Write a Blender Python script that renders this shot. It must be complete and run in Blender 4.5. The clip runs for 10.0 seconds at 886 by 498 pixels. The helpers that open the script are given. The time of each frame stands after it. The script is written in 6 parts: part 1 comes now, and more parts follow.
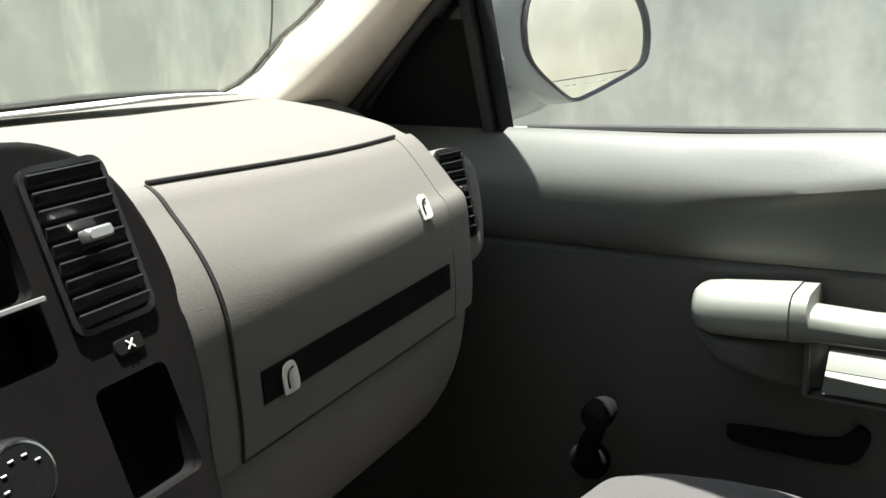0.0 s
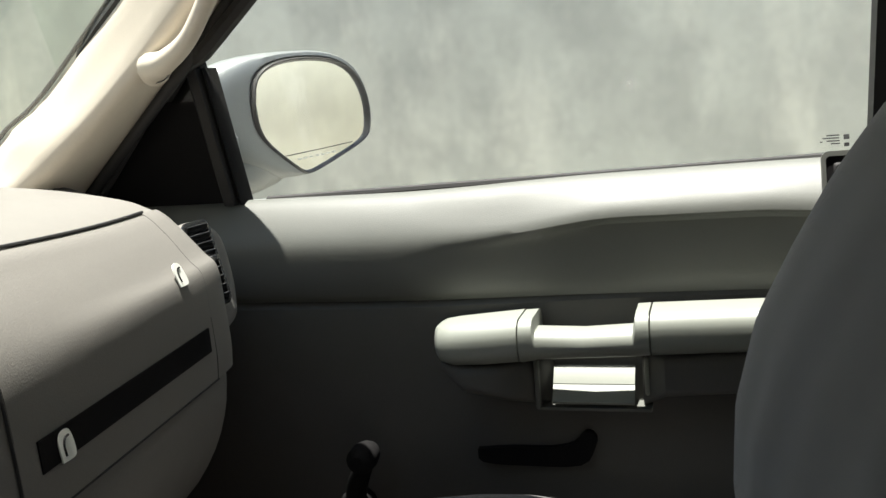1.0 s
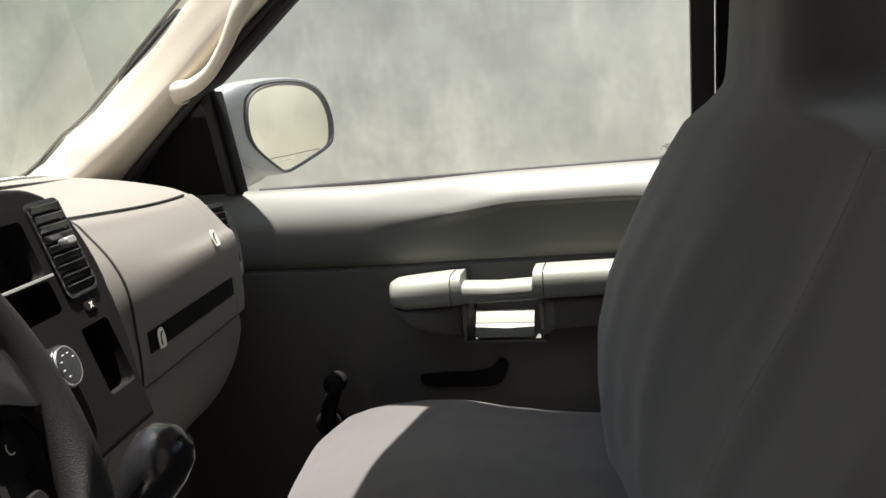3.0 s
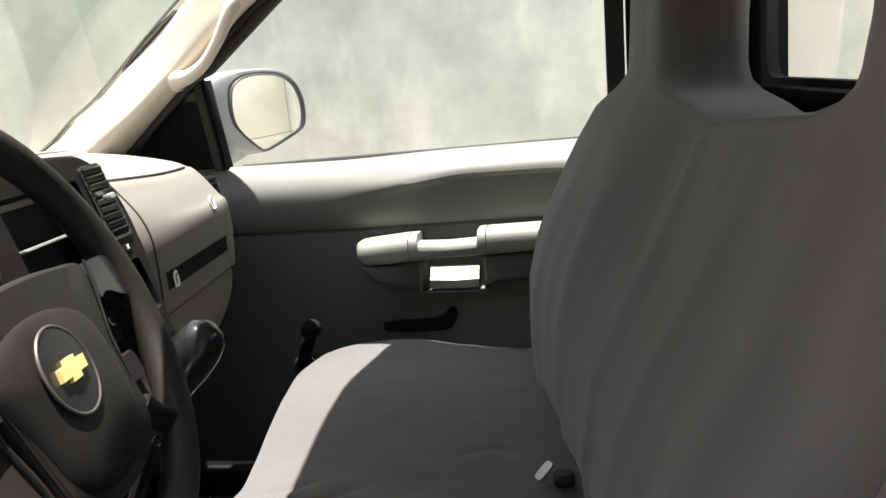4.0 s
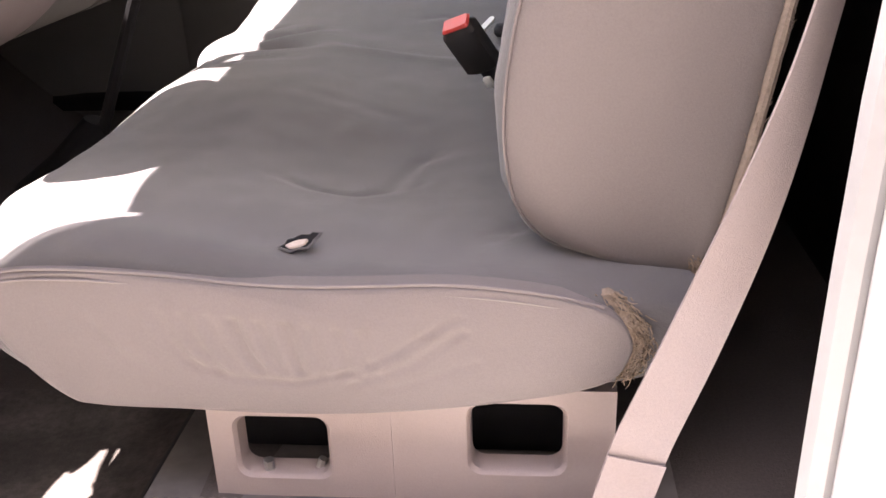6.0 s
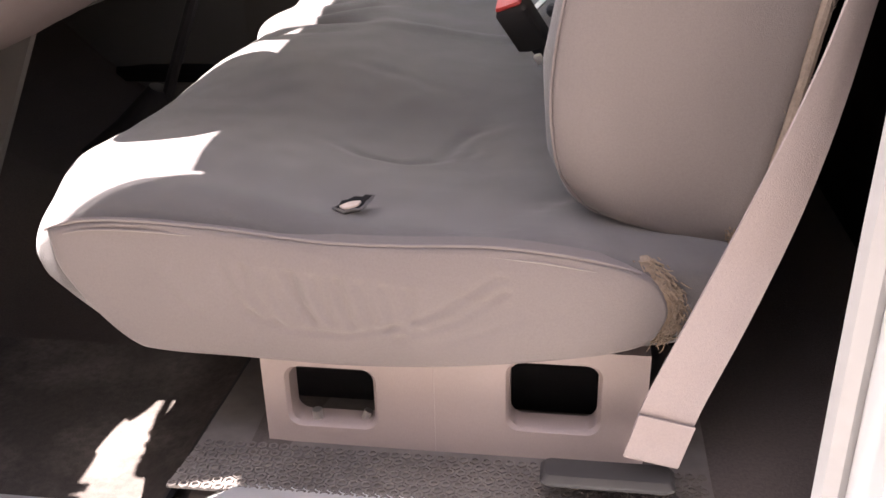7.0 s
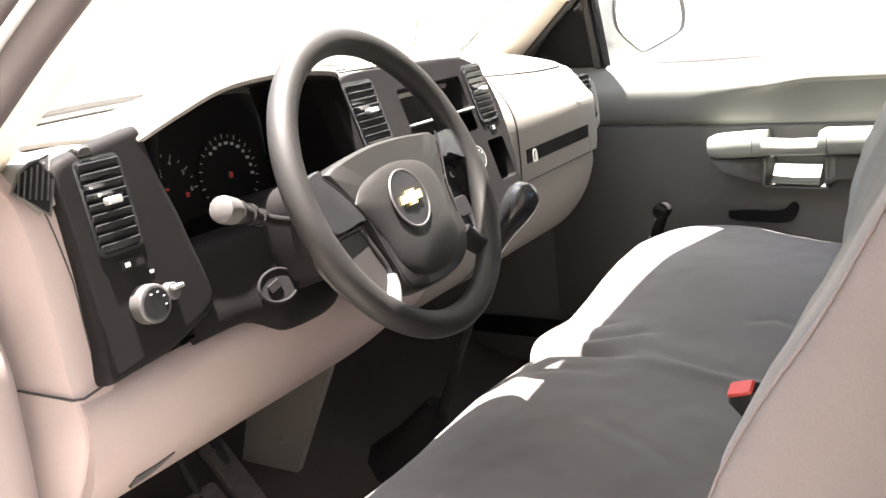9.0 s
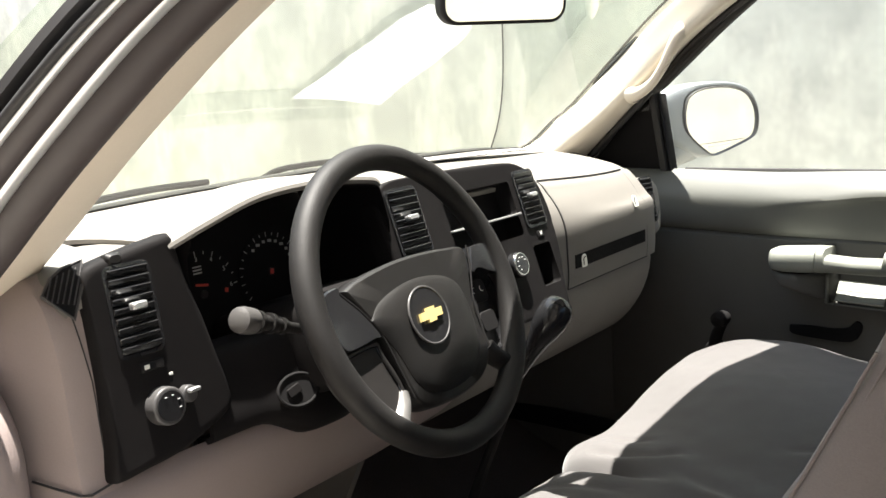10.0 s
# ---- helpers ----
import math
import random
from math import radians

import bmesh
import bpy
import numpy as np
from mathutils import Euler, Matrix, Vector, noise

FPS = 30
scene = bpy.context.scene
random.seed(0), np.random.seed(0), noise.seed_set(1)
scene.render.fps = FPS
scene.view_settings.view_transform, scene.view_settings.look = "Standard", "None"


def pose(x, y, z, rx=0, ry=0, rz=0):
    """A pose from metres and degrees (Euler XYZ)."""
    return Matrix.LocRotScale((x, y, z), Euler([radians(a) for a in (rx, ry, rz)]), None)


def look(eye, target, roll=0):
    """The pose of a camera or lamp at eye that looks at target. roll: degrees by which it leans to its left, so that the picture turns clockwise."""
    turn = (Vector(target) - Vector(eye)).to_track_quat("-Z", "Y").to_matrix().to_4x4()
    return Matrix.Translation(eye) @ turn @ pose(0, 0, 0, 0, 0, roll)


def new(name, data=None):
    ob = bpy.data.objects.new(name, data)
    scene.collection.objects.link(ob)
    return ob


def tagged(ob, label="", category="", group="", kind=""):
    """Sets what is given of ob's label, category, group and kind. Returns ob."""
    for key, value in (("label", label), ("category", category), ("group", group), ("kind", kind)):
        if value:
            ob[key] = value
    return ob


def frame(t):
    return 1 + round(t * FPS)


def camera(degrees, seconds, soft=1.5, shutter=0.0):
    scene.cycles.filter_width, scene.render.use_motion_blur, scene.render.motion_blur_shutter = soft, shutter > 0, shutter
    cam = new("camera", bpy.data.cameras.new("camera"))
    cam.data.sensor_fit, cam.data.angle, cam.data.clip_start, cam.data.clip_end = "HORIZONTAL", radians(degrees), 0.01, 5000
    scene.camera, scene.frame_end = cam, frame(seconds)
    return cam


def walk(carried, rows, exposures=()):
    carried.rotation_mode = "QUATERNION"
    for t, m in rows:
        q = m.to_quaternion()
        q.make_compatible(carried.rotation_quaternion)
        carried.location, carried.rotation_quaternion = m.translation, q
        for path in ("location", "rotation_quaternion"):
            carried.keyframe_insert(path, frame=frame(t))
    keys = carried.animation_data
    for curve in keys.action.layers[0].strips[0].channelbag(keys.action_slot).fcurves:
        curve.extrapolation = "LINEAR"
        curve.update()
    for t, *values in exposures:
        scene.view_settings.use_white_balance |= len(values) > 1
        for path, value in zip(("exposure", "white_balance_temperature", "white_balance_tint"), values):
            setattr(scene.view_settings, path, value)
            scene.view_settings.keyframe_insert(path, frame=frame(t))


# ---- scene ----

PATH = [
    (0.0, (0.264, -0.248, 1.553), (-0.642, 1.46, 1.039), -2.6),
    (0.5, (0.274, -0.288, 1.548), (-0.334, 1.565, 1.104), -4.4),
    (1.0, (0.28, -0.336, 1.54), (-0.101, 1.592, 1.168), -5.1),
    (1.5, (0.275, -0.407, 1.531), (0.021, 1.547, 1.184), -5.3),
    (2.0, (0.277, -0.489, 1.537), (0.105, 1.479, 1.223), -5.4),
    (2.5, (0.301, -0.615, 1.547), (0.073, 1.347, 1.233), -4.9),
    (2.7, (0.309, -0.673, 1.552), (0.068, 1.284, 1.224), -4.5),
    (3.8, (0.331, -1.007, 1.568), (0.188, 0.95, 1.186), -4.3),
    (4.0, (0.342, -1.059, 1.56), (0.206, 0.9, 1.181), -4.3),
    (4.5, (0.384, -1.17, 1.532), (0.211, 0.772, 1.086), -3.4),
    (5.0, (0.406, -1.254, 1.474), (0.235, 0.666, 0.941), -3.2),
    (5.5, (0.42, -1.317, 1.394), (0.272, 0.555, 0.7), -1.8),
    (6.0, (0.438, -1.365, 1.297), (0.26, 0.45, 0.478), -2.0),
    (6.2, (0.44, -1.376, 1.262), (0.245, 0.44, 0.43), -1.9),
    (7.3, (0.446, -1.41, 1.330), (0.083, 0.366, 0.480), -1.6),
    (7.5, (0.466, -1.407, 1.358), (0.016, 0.368, 0.553), -1.9),
    (8.0, (0.498, -1.397, 1.44), (-0.089, 0.376, 0.730), -2.4),
    (8.5, (0.555, -1.362, 1.512), (-0.252, 0.361, 0.89), -5.4),
    (9.0, (0.62, -1.32, 1.584), (-0.404, 0.318, 1.07), -5.6),
    (9.5, (0.677, -1.282, 1.632), (-0.502, 0.276, 1.211), -4.3),
    (10.0, (0.698, -1.269, 1.65), (-0.499, 0.289, 1.276), -2.9),
]
EXPOSURES = [(0.0, 1.92, 6240, 5), (1.0, 1.8, 6420, 6), (2.7, 1.82, 6540, 10), (3.8, 2.17, 6570, 11), (4.5, 2.74, 6600, 13), (5.0, 3.48, 6600, 21), (5.5, 4.34, 6640, 25), (6.2, 3.95, 6680, 25), (7.5, 3.76, 6700, 22), (8.5, 4.14, 6720, 17), (9.0, 4.25, 6680, 15), (9.5, 3.62, 6680, 12), (10.0, 2.62, 6540, 9)]
cam = camera(50.8, 10.0)
walk(cam, [(t, look(eye, target, roll)) for t, eye, target, roll in PATH], EXPOSURES)

# ---- light: a high, almost overhead sun and the open sky over a walled yard ----
SUN_WAY = Vector((0.083, 0.006, -1.0))
world = bpy.data.worlds.new("sky")
scene.world = world
world.use_nodes = True
wn = world.node_tree
for n in list(wn.nodes):
    wn.nodes.remove(n)
w_out, w_bg, w_sky = wn.nodes.new("ShaderNodeOutputWorld"), wn.nodes.new("ShaderNodeBackground"), wn.nodes.new("ShaderNodeTexSky")
w_sky.sky_type, w_sky.sun_disc = "NISHITA", False
w_sky.sun_elevation, w_sky.sun_rotation = math.atan2(1.0, 0.09), radians(-93)
w_sky.dust_density = 2.0
w_bg.inputs["Strength"].default_value = 0.075
wn.links.new(w_sky.outputs[0], w_bg.inputs[0])
wn.links.new(w_bg.outputs[0], w_out.inputs[0])
sun = new("sun", bpy.data.lights.new("sun", "SUN"))
sun.data.energy, sun.data.angle, sun.data.color = 4.5, radians(0.53), (1.0, 0.955, 0.89)
sun.matrix_world = look((0, 0, 8), Vector((0, 0, 8)) + SUN_WAY)


# ---- materials ----
def mat(name, color, rough=0.5, metal=0.0, grain=0.0, grain_scale=400.0, stain=0.0, stain_scale=6.0, stain_color=None, bump=0.0, bump_scale=600.0, spec=0.5, sheen=0.0, coat=0.0):
    m = bpy.data.materials.new(name)
    m.use_nodes = True
    nt = m.node_tree
    b = nt.nodes["Principled BSDF"]
    b.inputs["Roughness"].default_value, b.inputs["Metallic"].default_value = rough, metal
    b.inputs["Specular IOR Level"].default_value = spec
    b.inputs["Sheen Weight"].default_value = sheen
    b.inputs["Coat Weight"].default_value = coat
    b.inputs["Coat Roughness"].default_value = 0.08
    col = nt.nodes.new("ShaderNodeRGB")
    col.outputs[0].default_value = (*color, 1)
    last = col.outputs[0]
    tc = nt.nodes.new("ShaderNodeTexCoord")

    def noise_tex(scale, detail=4.0, rough_=0.6):
        n = nt.nodes.new("ShaderNodeTexNoise")
        n.inputs["Scale"].default_value, n.inputs["Detail"].default_value, n.inputs["Roughness"].default_value = scale, detail, rough_
        nt.links.new(tc.outputs["Object"], n.inputs["Vector"])
        return n.outputs["Fac"]

    def mixed(fac, lo, hi, a, other, strength):
        r = nt.nodes.new("ShaderNodeMapRange")
        r.inputs["From Min"].default_value, r.inputs["From Max"].default_value = lo, hi
        r.inputs["To Max"].default_value = strength
        nt.links.new(fac, r.inputs["Value"])
        x = nt.nodes.new("ShaderNodeMix")
        x.data_type = "RGBA"
        nt.links.new(r.outputs[0], x.inputs["Factor"])
        nt.links.new(a, x.inputs["A"])
        x.inputs["B"].default_value = (*other, 1)
        return x.outputs["Result"]

    if stain:
        other = stain_color or tuple(c * 0.55 for c in color)
        last = mixed(noise_tex(stain_scale, 6.0), 0.42, 0.72, last, other, stain)
    if grain:
        last = mixed(noise_tex(grain_scale, 2.0), 0.35, 0.7, last, tuple(c * 0.6 for c in color), grain)
    nt.links.new(last, b.inputs["Base Color"])
    if stain or grain:
        r = nt.nodes.new("ShaderNodeMapRange")
        r.inputs["To Min"].default_value, r.inputs["To Max"].default_value = max(0.03, rough - 0.08), min(1, rough + 0.1)
        nt.links.new(noise_tex(stain_scale * 2.3), r.inputs["Value"])
        nt.links.new(r.outputs[0], b.inputs["Roughness"])
    if bump:
        bp = nt.nodes.new("ShaderNodeBump")
        bp.inputs["Strength"].default_value, bp.inputs["Distance"].default_value = bump, 0.001
        nt.links.new(noise_tex(bump_scale, 3.0), bp.inputs["Height"])
        nt.links.new(bp.outputs[0], b.inputs["Normal"])
    return m


def glass(name, tint, ior=1.5):
    m = bpy.data.materials.new(name)
    m.use_nodes = True
    nt = m.node_tree
    nt.nodes.remove(nt.nodes["Principled BSDF"])
    out = nt.nodes["Material Output"]
    tr, gl, fr, mx = (nt.nodes.new(k) for k in ("ShaderNodeBsdfTransparent", "ShaderNodeBsdfGlossy", "ShaderNodeFresnel", "ShaderNodeMixShader"))
    tr.inputs[0].default_value = (*tint, 1)
    gl.inputs["Roughness"].default_value = 0.015
    fr.inputs["IOR"].default_value = ior
    nt.links.new(fr.outputs[0], mx.inputs[0])
    nt.links.new(tr.outputs[0], mx.inputs[1])
    nt.links.new(gl.outputs[0], mx.inputs[2])
    nt.links.new(mx.outputs[0], out.inputs[0])
    return m


DASH = mat("grey_beige_dash_plastic", (0.185, 0.175, 0.160), 0.62, grain=0.12, stain=0.14, stain_scale=5, bump=0.32, bump_scale=620, spec=0.12)
KNEE = mat("beige_grey_plastic", (0.265, 0.216, 0.203), 0.55, grain=0.1, stain=0.12, stain_scale=7, bump=0.3, bump_scale=620)
CHARCOAL = mat("charcoal_plastic", (0.0102, 0.0094, 0.0096), 0.6, grain=0.2, stain=0.3, stain_scale=12, stain_color=(0.018, 0.0165, 0.016), bump=0.25, bump_scale=1100, spec=0.06)
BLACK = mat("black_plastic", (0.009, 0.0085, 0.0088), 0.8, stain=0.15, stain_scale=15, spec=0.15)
GLOSS = mat("glossy_black_plastic", (0.015, 0.015, 0.016), 0.18, stain=0.2, stain_scale=20)
RUBBER = mat("black_rubber", (0.016, 0.015, 0.015), 0.7, stain=0.3, stain_scale=14, stain_color=(0.04, 0.037, 0.034))
LEATHER = mat("worn_black_urethane", (0.009, 0.0083, 0.008), 0.58, grain=0.3, grain_scale=250, stain=0.4, stain_scale=18, stain_color=(0.020, 0.0182, 0.0175), bump=0.4, bump_scale=700, spec=0.32)
HUBGREY = mat("dark_grey_soft_plastic", (0.0095, 0.0088, 0.0084), 0.48, grain=0.2, stain=0.2, stain_scale=11, bump=0.25, bump_scale=900, spec=0.3)
SPOKEGREY = mat("brown_grey_soft_plastic", (0.019, 0.0172, 0.0165), 0.5, grain=0.2, stain=0.3, stain_scale=16, bump=0.25, bump_scale=900, spec=0.3)
CHROME = mat("dull_chrome", (0.72, 0.72, 0.72), 0.2, 1.0)
SATIN = mat("satin_silver_plastic", (0.45, 0.45, 0.45), 0.3, 0.6)
STALKGREY = mat("mid_grey_plastic", (0.05, 0.048, 0.048), 0.45, stain=0.2, stain_scale=30)
TIPGREY = mat("pale_stalk_plastic", (0.060, 0.057, 0.055), 0.42, stain=0.3, stain_scale=40, bump=0.2, bump_scale=900)
GOLD = mat("gold_badge", (0.80, 0.62, 0.26), 0.3, 0.35)
DOORGREY = mat("grey_door_plastic", (0.118, 0.121, 0.109), 0.5, grain=0.1, stain=0.12, stain_scale=5, bump=0.22, bump_scale=700)
DOORLOW = mat("dark_grey_door_plastic", (0.088, 0.086, 0.08), 0.55, grain=0.12, stain=0.2, stain_scale=5, bump=0.3, bump_scale=900, spec=0.35)
WORN = mat("worn_silver_plastic", (0.20, 0.195, 0.19), 0.35, 0.5, stain=0.4, stain_scale=30, stain_color=(0.09, 0.085, 0.08))
ARMREST = mat("pale_grey_armrest_plastic", (0.235, 0.245, 0.215), 0.42, grain=0.06, stain=0.1, stain_scale=9)
FABRIC = mat("grey_cloth", (0.090, 0.085, 0.0835), 0.9, grain=0.35, grain_scale=700, stain=0.35, stain_scale=5, stain_color=(0.058, 0.054, 0.0525), bump=0.6, bump_scale=1200, sheen=0.34, spec=0.2)
FABRIC_SIDE = mat("worn_beige_grey_vinyl", (0.124, 0.108, 0.1035), 0.75, grain=0.2, grain_scale=500, stain=0.3, stain_scale=6, stain_color=(0.112, 0.098, 0.094), bump=0.4, bump_scale=900, sheen=0.15, spec=0.25)
THREAD = mat("pale_seam_thread", (0.15, 0.132, 0.126), 0.9)
CORD = mat("worn_brown_grey_cord", (0.20, 0.165, 0.135), 1.0, grain=0.5, grain_scale=300, stain=0.4, stain_scale=30, stain_color=(0.08, 0.06, 0.05), bump=1.0, bump_scale=300, spec=0.1)
JUTE = mat("frayed_yellow_foam", (0.215, 0.170, 0.130), 1.0, grain=0.6, grain_scale=300, stain=0.5, stain_scale=30, stain_color=(0.2, 0.13, 0.07), bump=1.0, bump_scale=300, spec=0.1)
CARPET = mat("dusty_dark_carpet", (0.085, 0.072, 0.066), 0.95, grain=0.5, grain_scale=300, stain=0.7, stain_scale=7, stain_color=(0.075, 0.064, 0.057), bump=1.0, bump_scale=500, spec=0.1)
DUSTMAT = mat("dusty_black_floor_mat", (0.060, 0.052, 0.047), 0.9, grain=0.5, grain_scale=120, stain=0.9, stain_scale=9, stain_color=(0.14, 0.122, 0.11), bump=0.8, bump_scale=300, spec=0.15)
MATRUB = mat("dusty_grey_rubber", (0.10, 0.09, 0.082), 0.8, grain=0.3, grain_scale=60, stain=0.6, stain_scale=8, stain_color=(0.2, 0.18, 0.16), spec=0.2)
PAINT = mat("silver_car_paint", (0.52, 0.53, 0.53), 0.3, 0.55, grain=0.06, grain_scale=900, stain=0.12, stain_scale=4, coat=0.6)
HOUSING = mat("silver_grey_mirror_paint", (0.20, 0.208, 0.208), 0.4, 0.35, grain=0.06, grain_scale=900, stain=0.15, stain_scale=9)
# seal rubber lifted and warmed to stand for light bounced off the ground
PILLARSEAL = mat("bounce_lit_brown_black_seal", (0.030, 0.0235, 0.0235), 0.6, stain=0.3, stain_scale=14, stain_color=(0.05, 0.04, 0.04))
HEADLINER = mat("pale_headliner_cloth", (0.34, 0.315, 0.28), 0.95, grain=0.2, grain_scale=600, stain=0.15, bump=0.5, bump_scale=900)
# darker grey that stands for the jamb's silver in shade
JAMBSHADE = mat("shaded_silver_grey_jamb", (0.20, 0.20, 0.20), 0.5, 0.2, stain=0.3, stain_scale=12)
PILLAR = mat("cream_grey_pillar_plastic", (0.60, 0.54, 0.45), 0.55, grain=0.08, stain=0.15, stain_scale=6, bump=0.2, bump_scale=900)
WEBBING = mat("dusty_beige_webbing", (0.205, 0.176, 0.172), 0.85, grain=0.25, grain_scale=500, stain=0.35, stain_scale=9, stain_color=(0.19, 0.15, 0.13), bump=0.5, bump_scale=900)
RED = mat("red_button_plastic", (0.62, 0.06, 0.05), 0.4, stain=0.2, stain_scale=60)
WHITE = mat("white_print", (0.75, 0.75, 0.72), 0.6)
DIALRED = mat("red_needle", (0.62, 0.05, 0.035), 0.5)
DIALWHITE = mat("white_dial_print", (0.42, 0.42, 0.41), 0.6)
LABEL = mat("white_sticker", (0.72, 0.72, 0.66), 0.5, stain=0.2, stain_scale=60)
MIRROR = mat("mirror_glass", (0.92, 0.93, 0.92), 0.01, 1.0)
CLEAR = glass("clear_side_glass", (0.92, 0.955, 0.925), 1.35)
SHIELD = glass("greenish_windscreen_glass", (0.86, 0.915, 0.82))
THROUGH = bpy.data.materials.new("clear_glass_body")
THROUGH.use_nodes = True
THROUGH.node_tree.nodes.remove(THROUGH.node_tree.nodes["Principled BSDF"])
_t = THROUGH.node_tree.nodes.new("ShaderNodeBsdfTransparent")
THROUGH.node_tree.links.new(_t.outputs[0], THROUGH.node_tree.nodes["Material Output"].inputs[0])
STEEL = mat("bare_steel", (0.45, 0.44, 0.42), 0.4, 0.9, stain=0.3, stain_scale=40)
FOAM = mat("pale_seat_foam", (0.45, 0.38, 0.33), 0.95, grain=0.3, grain_scale=200)
PAPER = mat("white_paper", (0.8, 0.8, 0.78), 0.7, stain=0.08)


def clear_back(ob, tint_mat, room):
    """The pane's faces that look away from the room only let light through."""
    ob.data.materials.append(tint_mat)
    for f in ob.data.polygons:
        if f.normal.dot(Vector(room)) <= 0.05:
            f.material_index = 1
    ob.visible_shadow = False


def plaster(name, color, dark, pale):
    """Stained, weathered cement plaster: broad blotches, vertical runs and fine grit."""
    m = mat(name, color, 0.9, bump=0.8, bump_scale=60)
    nt = m.node_tree
    b = nt.nodes["Principled BSDF"]
    tc = nt.nodes.new("ShaderNodeTexCoord")
    prev = b.inputs["Base Color"].links[0].from_socket

    def layer(prev, stretch, scale, lo, hi, other, strength, detail=6.0):
        mp = nt.nodes.new("ShaderNodeMapping")
        mp.inputs["Scale"].default_value = stretch
        n = nt.nodes.new("ShaderNodeTexNoise")
        n.inputs["Scale"].default_value, n.inputs["Detail"].default_value, n.inputs["Roughness"].default_value = scale, detail, 0.6
        r = nt.nodes.new("ShaderNodeMapRange")
        r.inputs["From Min"].default_value, r.inputs["From Max"].default_value, r.inputs["To Max"].default_value = lo, hi, strength
        x = nt.nodes.new("ShaderNodeMix")
        x.data_type = "RGBA"
        x.inputs["B"].default_value = (*other, 1)
        nt.links.new(tc.outputs["Object"], mp.inputs["Vector"])
        nt.links.new(mp.outputs[0], n.inputs["Vector"])
        nt.links.new(n.outputs["Fac"], r.inputs["Value"])
        nt.links.new(r.outputs[0], x.inputs["Factor"])
        nt.links.new(prev, x.inputs["A"])
        return x.outputs["Result"]

    prev = layer(prev, (1, 1, 1.0), 1.7, 0.43, 0.62, dark, 0.72)
    prev = layer(prev, (1.6, 1.6, 0.45), 1.9, 0.50, 0.61, pale, 0.75)
    prev = layer(prev, (1, 1, 0.8), 5.0, 0.48, 0.64, dark, 0.5)
    prev = layer(prev, (1, 1, 1), 40.0, 0.4, 0.8, dark, 0.25)
    nt.links.new(prev, b.inputs["Base Color"])
    return m


WALL = plaster("stained_cement_plaster", (0.64, 0.66, 0.605), (0.40, 0.41, 0.385), (0.77, 0.775, 0.70))
PALEWALL = plaster("pale_lime_plaster", (0.74, 0.72, 0.62), (0.62, 0.60, 0.52), (0.80, 0.78, 0.70))
PLAINWALL = plaster("smooth_green_grey_plaster", (0.46, 0.49, 0.42), (0.42, 0.45, 0.385), (0.49, 0.51, 0.44))
# dark plaster for the unseen west wall, to hold down bounced light
DARKWALL = plaster("brown_plaster", (0.32, 0.295, 0.265), (0.24, 0.22, 0.20), (0.38, 0.355, 0.32))
GROUND = plaster("dusty_concrete", (0.40, 0.375, 0.34), (0.31, 0.29, 0.26), (0.46, 0.43, 0.39))


# ---- mesh helpers ----
WORLD = {}


def thing(name, base, label, category, group="", kind=""):
    ob = new(name)
    ob.location = base
    WORLD[ob] = Matrix.Translation(base)
    return tagged(ob, label, category, group, kind)


def part(name, bm, material, parent=None, label="", sharp=38.0):
    bmesh.ops.remove_doubles(bm, verts=bm.verts, dist=1e-6)
    bmesh.ops.recalc_face_normals(bm, faces=bm.faces)
    for f in bm.faces:
        f.smooth = True
    for e in bm.edges:
        e.smooth = len(e.link_faces) == 2 and e.calc_face_angle(0.0) < radians(sharp)
    me = bpy.data.meshes.new(name)
    bm.to_mesh(me)
    bm.free()
    me.materials.append(material)
    ob = new(name, me)
    if parent is not None:
        ob.parent = parent
        ob.matrix_parent_inverse = WORLD.get(parent, Matrix()).inverted()
    if label:
        tagged(ob, label)
    return ob


def solo(name, bm, material, label, category, kind="", group="", sharp=38.0):
    return tagged(part(name, bm, material, sharp=sharp), label, category, group, kind)


def rings(bm, loops, closed=True, caps=True):
    """Skin a row of rings of equal count."""
    rows = [[bm.verts.new(p) for p in loop] for loop in loops]
    n = len(rows[0])
    for a, b in zip(rows, rows[1:]):
        for i in range(n if closed else n - 1):
            bm.faces.new((a[i], a[(i + 1) % n], b[(i + 1) % n], b[i]))
    if caps and closed:
        bm.faces.new(rows[0][::-1])
        bm.faces.new(rows[-1])
    return bm


def tube(points, r, n=10, closed=False, bm=None, flat=1.0):
    """A round rod along points; r is one radius or one for each point."""
    bm = bm or bmesh.new()
    pts = [Vector(p) for p in points]
    rad = r if isinstance(r, (list, tuple)) else [r] * len(pts)
    loops, side = [], None
    for i, p in enumerate(pts):
        a = pts[i - 1] if i or closed else p
        b = pts[(i + 1) % len(pts)] if i + 1 < len(pts) or closed else p
        d = (b - a).normalized()
        if side is None:
            side = d.orthogonal().normalized()
        side = (side - d * side.dot(d)).normalized()
        up = d.cross(side)
        loops.append([p + rad[i] * (math.cos(k * math.tau / n) * side + flat * math.sin(k * math.tau / n) * up) for k in range(n)])
    if closed:
        return rings(bm, loops + [loops[0]], True, False)
    return rings(bm, loops)


def rrect(w, h, r, n=4):
    """A rounded rectangle round the origin."""
    out = []
    for cx, cy, a in ((w / 2 - r, h / 2 - r, 0), (-w / 2 + r, h / 2 - r, 90), (-w / 2 + r, -h / 2 + r, 180), (w / 2 - r, -h / 2 + r, 270)):
        out += [(cx + r * math.cos(radians(a + 90 * k / n)), cy + r * math.sin(radians(a + 90 * k / n))) for k in range(n + 1)]
    return out


